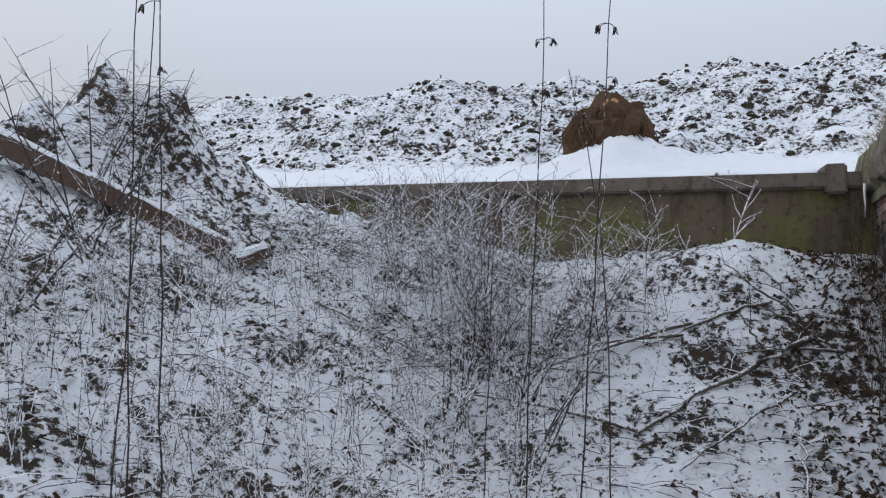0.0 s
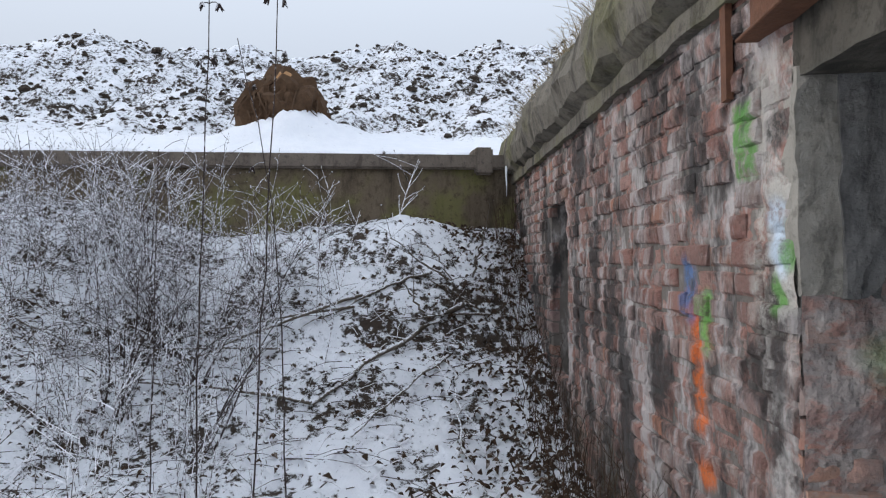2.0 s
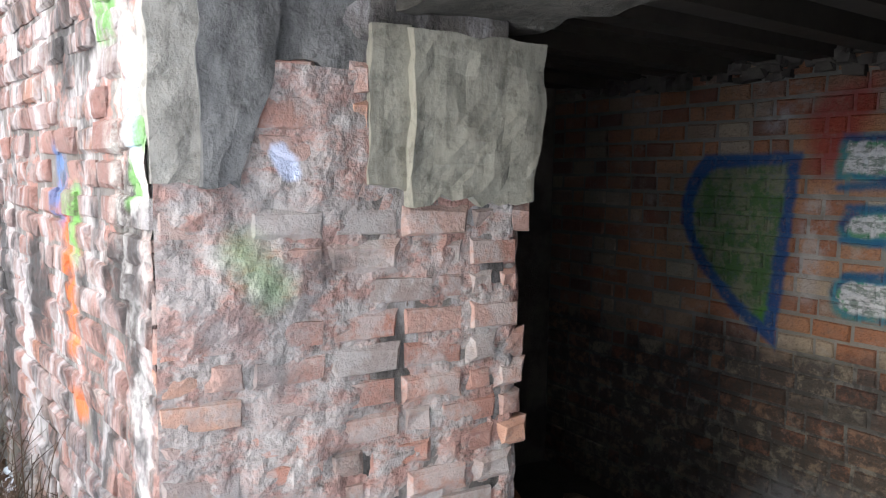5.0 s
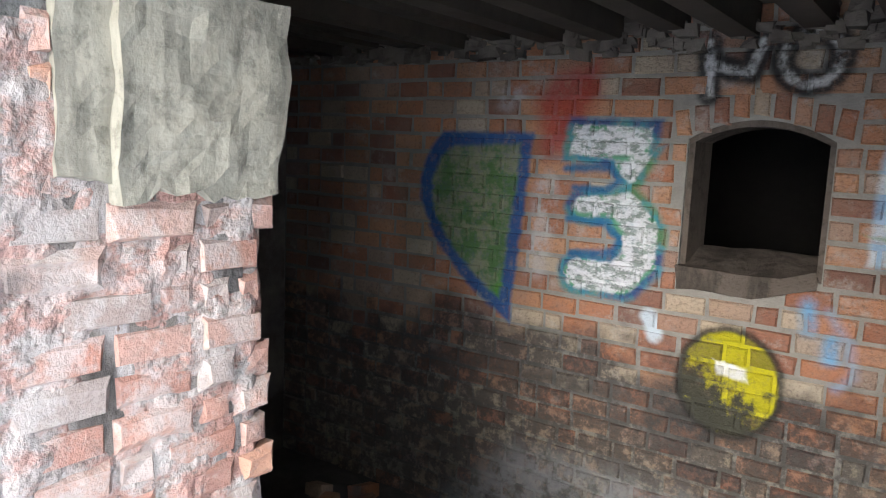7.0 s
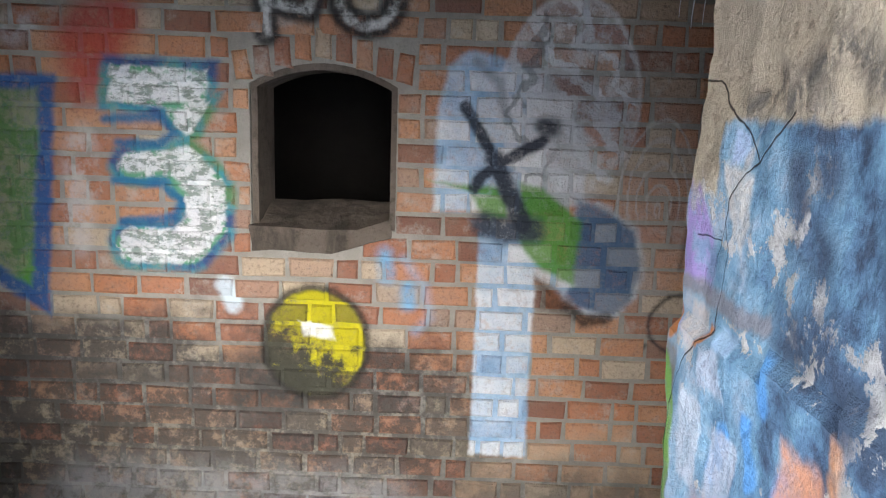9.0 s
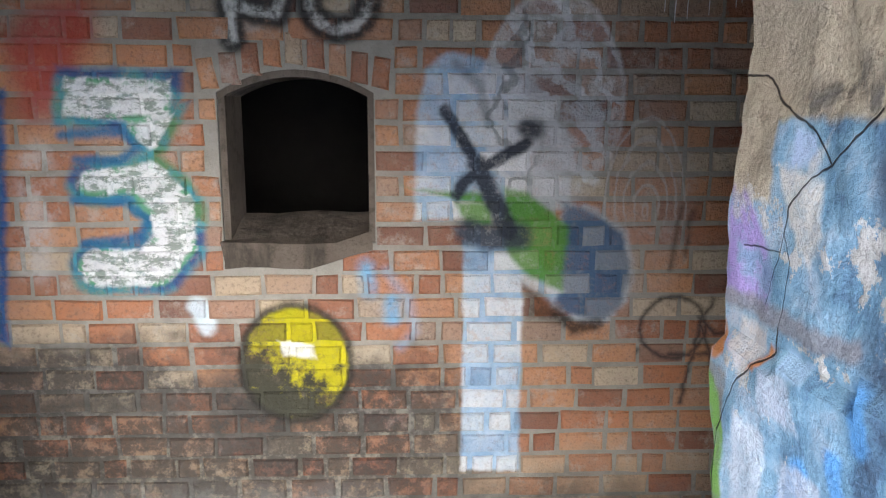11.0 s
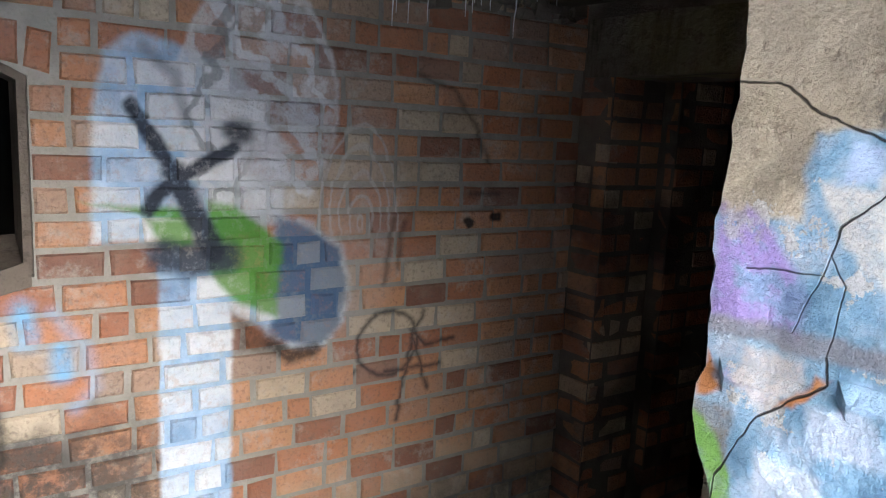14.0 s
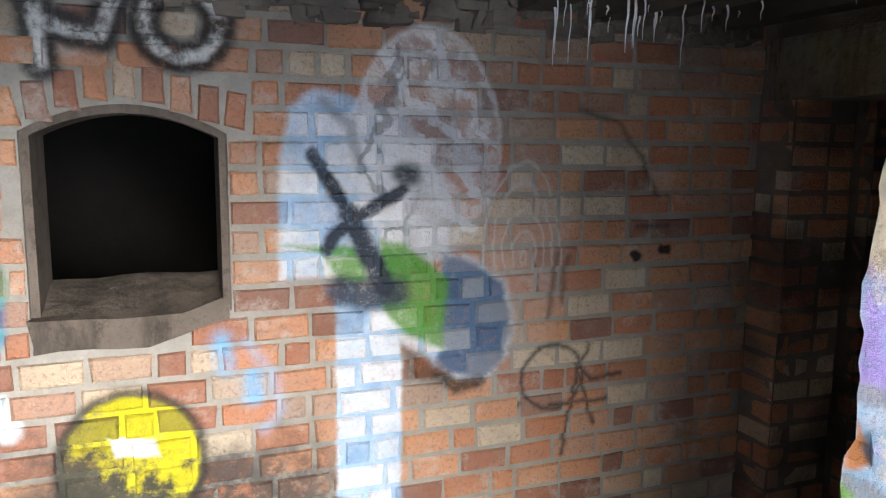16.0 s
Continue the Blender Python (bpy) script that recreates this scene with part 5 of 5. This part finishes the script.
for ax, ay, dx, dy, up in ((-7.0, -0.25, -0.3, -0.3, 0.42), (-7.05, -0.35, 0.25, -0.5, 0.4), (-7.2, -0.1, 0.3, 0.1, 0.45), (-6.9, -0.05, -0.1, -0.6, 0.3), (-6.6, -0.5, 0.05, -0.2, 0.35)):
    a = at(ax, ay)
    fallen_branch(a, a + Vector((dx, dy, up)), 0.012, 0.0, 1, "thin dark branch standing up from a brush heap")

# upturned root ball behind the retaining wall
def root_ball(c, rx, rz):
    bm = bmesh.new()
    bmesh.ops.create_icosphere(bm, subdivisions=4, radius=1)
    for v in bm.verts:
        p = v.co.copy()
        k = 1 + 0.2 * noise.noise(p * 2.2) + 0.16 * noise.noise(p * 6) + 0.1 * noise.noise(p * 14)
        v.co = Vector((p.x * rx * 0.8 * k, p.y * rx * k, max(-0.4, p.z) * rz * k))
    ob = new("root_ball")
    ob.location = c
    part("soil_mass", bm_mesh("soil_mass", bm, M_ROOT), ob, "brown matted soil")
    for _ in range(150):
        a, e = rnd.uniform(0, 6.3), rnd.uniform(0.0, 1.4)
        p = Vector((math.cos(a) * math.cos(e) * rx * 0.78, math.sin(a) * math.cos(e) * rx * 0.95, math.sin(e) * rz * 0.95))
        hv, hf = [], []
        tube(hv, hf, bend(p, p.cross(Vector((0, 0.3, 1))) * rnd.choice((-1, 1)) + p * 0.4 - Vector((0, 0, 0.6)), rnd.uniform(0.3, 0.8), 5, 0.2, 0.2), 0.028, 0.008, 4)
        part("root", mesh_from("root", hv, hf, M_ROOT), ob)
    bm = bmesh.new()
    bmesh.ops.create_cone(bm, cap_ends=True, segments=14, radius1=0.13, radius2=0.07, depth=0.1)
    for v in bm.verts:
        v.co += noise.noise_vector(v.co * 4) * 0.05
    me = bm_mesh("stump_end", bm, M_CUT)
    stump = part("stump_end", me, ob, "orange-brown broken wood of the stump")
    stump.matrix_basis = pose(rx * 0.45, 0.12, rz * 0.86, 0, 40, 0)
    return tagged(ob, "upturned tree root ball with brown soil and hanging roots", "tree stump")


rb = toward(16.9, 0, 13.0)
root_ball(Vector((rb.x, rb.y, height(rb.x, rb.y) - 0.02)), 0.8, 0.92)

# old timber on the bank under snow
def timber(a, b, wide, tall):
    d = b - a
    length = d.length
    ob = new("timber_beam")
    ob.matrix_basis = Matrix.Translation(a) @ d.to_track_quat("X", "Z").to_matrix().to_4x4()
    part("beam", rough_box("beam", (0, -wide / 2, 0), (length, wide / 2, tall), 0.07, 0.012, M_TIMBER, 2), ob)
    bm = bmesh.new()
    n = 40
    rows = []
    for i in range(n + 1):
        x = length * i / n
        w = wide * (0.5 + 0.12 * noise.noise(Vector((x * 3, 1, 0))))
        hgt = 0.045 + 0.02 * noise.noise(Vector((x * 2, 0, 0)))
        rows.append([bm.verts.new((x, y, z)) for y, z in ((-w, tall - 0.01), (-w * 0.9, tall + hgt * 0.6), (0, tall + hgt), (w * 0.9, tall + hgt * 0.6), (w, tall - 0.01))])
    for i in range(n):
        for j in range(4):
            bm.faces.new((rows[i][j], rows[i + 1][j], rows[i + 1][j + 1], rows[i][j + 1]))
    part("snow_cap", bm_mesh("snow_cap", bm, M_CLEANSNOW, True), ob, "soft white snow lying along the beam")
    return tagged(ob, "long old brown timber beam on the bank, capped with snow", "beam")


timber(at(-3.5, -6.4, 0.12), at(-5.0, -4.98, 0.0), 0.2, 0.17)
timber(at(-5.05, -4.86, 0.0), at(-5.45, -4.82, 0.02), 0.13, 0.1)

# heaps of dark earth and brush on the bank
verts, faces = [], []
for _ in range(800):
    k = rnd.random()
    cx, cy, s = ((-5.0, -6.3, 0.6), (-4.8, -5.9, 0.4), (-5.9, -5.0, 0.5), (-5.55, -3.4, 0.35), (-6.3, -4.5, 0.45))[rnd.randrange(5)]
    x, y = rnd.gauss(cx, s * 0.6), rnd.gauss(cy, s * 0.6)
    a = rnd.uniform(0, 6.3)
    tube(verts, faces, bend(at(x, y, -0.02), Vector((math.cos(a), math.sin(a), rnd.uniform(0.4, 1.5))), rnd.uniform(0.2, 0.55), 4, 0.28, 0.12), 0.004, 0.0015)
tagged(new("grass_tussocks", mesh_from("grass_tussocks", verts, faces, M_LITTER)), "dark drooping tussocks of dead grass", "grass", kind="stuff")

# snow along the retaining wall's cap
bm = bmesh.new()
rows = []
for i in range(121):
    a = 0.5 + 8.5 * i / 120
    e = 0.05 * noise.noise(Vector((a * 2.5, 0, 0)))
    rows.append([bm.verts.new(along(a, z, d)) for d, z in ((0.03 + e * 0.4, 2.575), (0.0 + e * 0.4, 2.61 + 0.03 * noise.noise(Vector((a * 3, 2, 0)))), (-0.2, 2.65 + e * 0.4), (-0.55, 2.6))])
for i in range(120):
    for j in range(3):
        bm.faces.new((rows[i][j], rows[i + 1][j], rows[i + 1][j + 1], rows[i][j + 1]))
tagged(new("snow_strip", bm_mesh("snow_strip", bm, M_CLEANSNOW, True)), "clean white snow lying along the wall's cap", "snow")

# ---------------------------------------------------------------- things at the opening and inside
def steel_beam(lo, hi):
    ob = new("steel_beam")
    ob.location = lo
    length, wide, tall = hi.x - lo.x, 0.1, hi.z - lo.z
    for nm, y0, y1, z0, z1 in (("flange", 0, wide, 0, 0.012), ("web", wide * 0.45, wide * 0.55, 0.012, tall - 0.012), ("flange", 0, wide, tall - 0.012, tall)):
        bm = bmesh.new()
        block(bm, (0, y0, z0), (length, y1, z1))
        bmesh.ops.bevel(bm, geom=bm.edges[:], offset=0.003, segments=1, affect="EDGES")
        part(nm, bm_mesh(nm, bm, M_RUST), ob)
    return tagged(ob, "rusty brown steel beam under the coping over the opening", "beam")


steel_beam(Vector((-2.42, 0.9, 2.06)), Vector((-0.3, 1.0, 2.24)))
bm = bmesh.new()
prism(bm, [(-2.66, 1.93), (-2.6, 1.93), (-2.6, 2.28), (-2.66, 2.28)], front_y(-2.6) - 0.035, front_y(-2.6) - 0.012, upright)
tagged(new("iron_strap", bm_mesh("iron_strap", bm, M_RUST)), "short rusted iron strap on the brick wall", "strap")


def icicle(p, length, r):
    verts, faces = [], []
    pts = [p + Vector((0.004 * math.sin(i), 0.003 * math.cos(2 * i), -length * i / 5)) for i in range(6)]
    tube(verts, faces, [q - p for q in pts], r, 0.001, 6)
    ob = new("icicle", mesh_from("icicle", verts, faces, M_ICE, True))
    ob.location = p
    return tagged(ob, "thin white icicle hanging from the ceiling", "icicle", "icicles under the ceiling")


for i in range(34):
    x = rnd.choice((rnd.uniform(-0.4, 0.9), rnd.uniform(0.0, 0.6)))
    icicle(Vector((x, rnd.uniform(3.7, 4.35), 1.985)), rnd.choice((0.04, 0.06, 0.1, 0.2)) * rnd.uniform(0.6, 1.2), rnd.uniform(0.003, 0.007))
for i in range(8):
    icicle(Vector((-8.45 + 0.06 * i, front_y(-8.4) - 0.1, 2.42)), rnd.uniform(0.08, 0.3), rnd.uniform(0.008, 0.016))

# broken crust of brick under the ceiling on the inner wall's top
verts, faces = [], []
for _ in range(420):
    x = rnd.uniform(-4.6, 1.1)
    c = Vector((x, BACK - rnd.uniform(0.0, 0.07), rnd.uniform(1.9, 2.06)))
    s = rnd.uniform(0.015, 0.045)
    b = len(verts)
    for sx, sy, sz in itertools.product((-1, 1), repeat=3):
        verts.append(c + Vector((sx * s * rnd.uniform(0.6, 1.5), sy * s * rnd.uniform(0.5, 1), sz * s * rnd.uniform(0.4, 1))))
    faces.extend((b + q[0], b + q[1], b + q[2], b + q[3]) for q in ((0, 1, 3, 2), (4, 6, 7, 5), (0, 4, 5, 1), (2, 3, 7, 6), (0, 2, 6, 4), (1, 5, 7, 3)))
part("broken_edge", mesh_from("broken_edge", verts, faces, M_DARKMORTAR), wall_back, "crumbled brick along the top", kind="stuff")


def loose_brick(m):
    vs, fs = brick_shape(0.2, 0.085, 0.1, rnd.randrange(99), 0.02)
    ob = new("loose_brick", mesh_from("loose_brick", vs + [], fs + [(3, 2, 1, 0)], M_DARKBRICK))
    ob.matrix_basis = m
    return tagged(ob, "broken red brick lying on the dirt floor", "brick", "rubble on the floor")


for _ in range(70):
    x, y = rnd.uniform(1.7, 4.6), rnd.uniform(3.3, 6.6)
    loose_brick(pose(x, y, -0.84 + 0.05 * fract(x, y, 1.7), rnd.uniform(-25, 25), rnd.uniform(-25, 25), rnd.uniform(0, 360)))
for _ in range(26):
    x, y = rnd.uniform(-4.4, 0.9), rnd.uniform(3.6, 4.35)
    loose_brick(pose(x, y, -0.85 + 0.05 * fract(x, y, 1.7), rnd.uniform(-15, 15), rnd.uniform(-15, 15), rnd.uniform(0, 360)))


# ---------------------------------------------------------------- bricks, last
def brick_wall(parent, origin, run, out, length, z0, z1, material, chip, jut, holes, near, seed, course=0.108, tall=0.09, long=0.205, joint=0.014, limit=300, ragged=0.0, lost=0.0, ends=(99.0,)):
    """Lays courses of stretchers and headers between the holes; those in the near stretch are objects, the rest one mesh for each material. ends: where along the run each material stops."""
    mats = material if isinstance(material, list) else [material]
    r = random.Random(seed)
    run, out = Vector(run).normalized(), Vector(out).normalized()
    turn = Matrix((run, -out, Vector((0, 0, 1)))).transposed().to_4x4()
    kinds = {}
    for size in (long, long * 0.48):
        for k, mat in enumerate(mats):
            kinds[size, k] = []
            for v in range(6):
                vs, fs = brick_shape(size, tall, 0.07, seed * 31 + v + round(size * 1000), chip)
                kinds[size, k].append((vs, fs, mesh_from("brick", vs, fs, mat)))
    heaps, made = [([], []) for _ in mats], 0
    z, row = z0, 0
    while z < z1:
        cz = z + tall / 2
        spans, left = [], 0.0
        for h0, h1 in holes(cz):
            spans.append((left, h0))
            left = h1
        spans.append((left, length + r.uniform(-ragged, ragged * 0.4)))
        for x, end in spans:
            while end - x > 0.045:
                size = long if r.random() < (0.85 if row % 2 else 0.6) else long * 0.48
                width = size
                if x + size > end - 0.045:
                    width = end - x
                    size = long if width > long * 0.75 else long * 0.48
                cx = x + width / 2
                x += width + joint * r.uniform(0.7, 1.3)
                if r.random() < lost:
                    continue
                which = next(k for k, e in enumerate(ends) if cx < e)
                vs, fs, me = kinds[size, which][r.randrange(6)]
                verts, faces = heaps[which]
                m = (Matrix.Translation(Vector(origin) + run * cx + Vector((0, 0, cz)) + out * r.uniform(-0.3, 1.0) * jut) @ turn
                     @ pose(0, 0, 0, 0, r.uniform(-0.8, 0.8) * (1 + 10 * chip), r.uniform(-1.5, 1.5) * (1 + 25 * chip)) @ Matrix.Diagonal((width / size, 1, 1, 1)))
                if near(cx, cz) and made < limit:
                    ob = new("brick", me)
                    ob.parent = parent
                    ob.matrix_basis = m
                    made += 1
                else:
                    base = len(verts)
                    verts.extend(m @ Vector(v) for v in vs)
                    faces.extend(tuple(base + q for q in f) for f in fs)
        z += course
        row += 1
    for mat, (verts, faces) in zip(mats, heaps):
        if verts:
            part("brickwork", mesh_from("brickwork", verts, faces, mat), parent, kind="stuff")


def solid(z):
    return ()


def window_gap(z):
    z -= 0.9
    if z < 0.74 or z > CROWN + 0.1:
        return ()
    grow = 0.005 if z < SPRING else 0.09
    return ((WX0 - grow + 4.7, WX1 + grow + 4.7 - (0.15 if z < WZ0 else 0.0)),)


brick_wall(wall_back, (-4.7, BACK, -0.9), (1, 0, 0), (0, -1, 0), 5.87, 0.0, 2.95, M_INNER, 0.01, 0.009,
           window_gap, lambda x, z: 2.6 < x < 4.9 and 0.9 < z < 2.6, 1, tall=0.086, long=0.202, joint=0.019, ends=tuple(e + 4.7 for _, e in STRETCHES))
# the flat arch of standing bricks over the window
vs, fs = brick_shape(0.08, 0.13, 0.08, 5, 0.016)
soldier = mesh_from("brick", vs, fs, M_INNER[1])
for i in range(9):
    k = (i - 4) / 4
    x = 0.5 * (WX0 + WX1) + k * 0.36
    ob = new("brick", soldier)
    ob.parent = wall_back
    ob.matrix_basis = pose(x, BACK + 0.002, arch_z(min(WX1, max(WX0, x))) + 0.075 + 0.008 * math.sin(i * 5), 0, k * 9 + 3 * math.sin(i * 7), 0)

FLEN = 6.55 / math.cos(math.atan(SLOPE))
frun = Vector((-1, -SLOPE, 0))
fout = Vector((SLOPE, -1, 0))


FC = math.cos(math.atan(SLOPE))


def niche_gap(z):
    return (((FRONT_X - a1) / FC, (FRONT_X - a0) / FC),) if 0.5 < z - 0.3 < 1.85 else ()


brick_wall(wall_front, (FRONT_X + 0.01, FRONT_Y, -0.3), frun, fout, FLEN, 0.0, 2.56, M_OUTER, 0.018, 0.018, niche_gap, lambda x, z: x < 2.2 and z > 0.5, 2, course=0.0934, tall=0.08, long=0.2, lost=0.05)
brick_wall(wall_front, (-2.225, 1.0, -0.3), (0.07, 1.06, 0), (1.06, -0.07, 0), 1.07, -0.028, 1.5, M_JAMB, 0.024, 0.013, solid, lambda x, z: True, 3, course=0.0934, tall=0.08, long=0.2, ragged=0.07, lost=0.015)
brick_wall(wall_front, (-2.212, 1.24, -0.3), (0.07, 1.06, 0), (1.06, -0.07, 0), 0.3, 1.56, 1.88, M_JAMB, 0.02, 0.012, solid, lambda x, z: True, 8, course=0.0934, tall=0.08, long=0.15)
brick_wall(wall_right, (RX, BACK, -0.9), (0, -1, 0), (-1, 0, 0), 0.2, 0.0, 2.5, M_DARKBRICK, 0.008, 0.008, solid, lambda x, z: True, 4)
brick_wall(wall_right, (RX, DY1, -0.9), (1, 0, 0), (0, -1, 0), 0.36, 0.0, 2.5, M_DARKBRICK, 0.008, 0.008, solid, lambda x, z: True, 5)
brick_wall(wall_inner_jamb, (RX + 0.44, DY1 - 0.04, -0.9), (1, 0, 0), (0, -1, 0), 0.41, 0.0, 2.6, M_DARKBRICK, 0.008, 0.01, solid, lambda x, z: True, 6)
brick_wall(wall_pier, (-0.5, IN_R - 0.03, -0.9), (1, 0, 0), (0, 1, 0), 0.3, 0.0, 2.7, M_JAMB, 0.016, 0.02, solid, lambda x, z: True, 7)
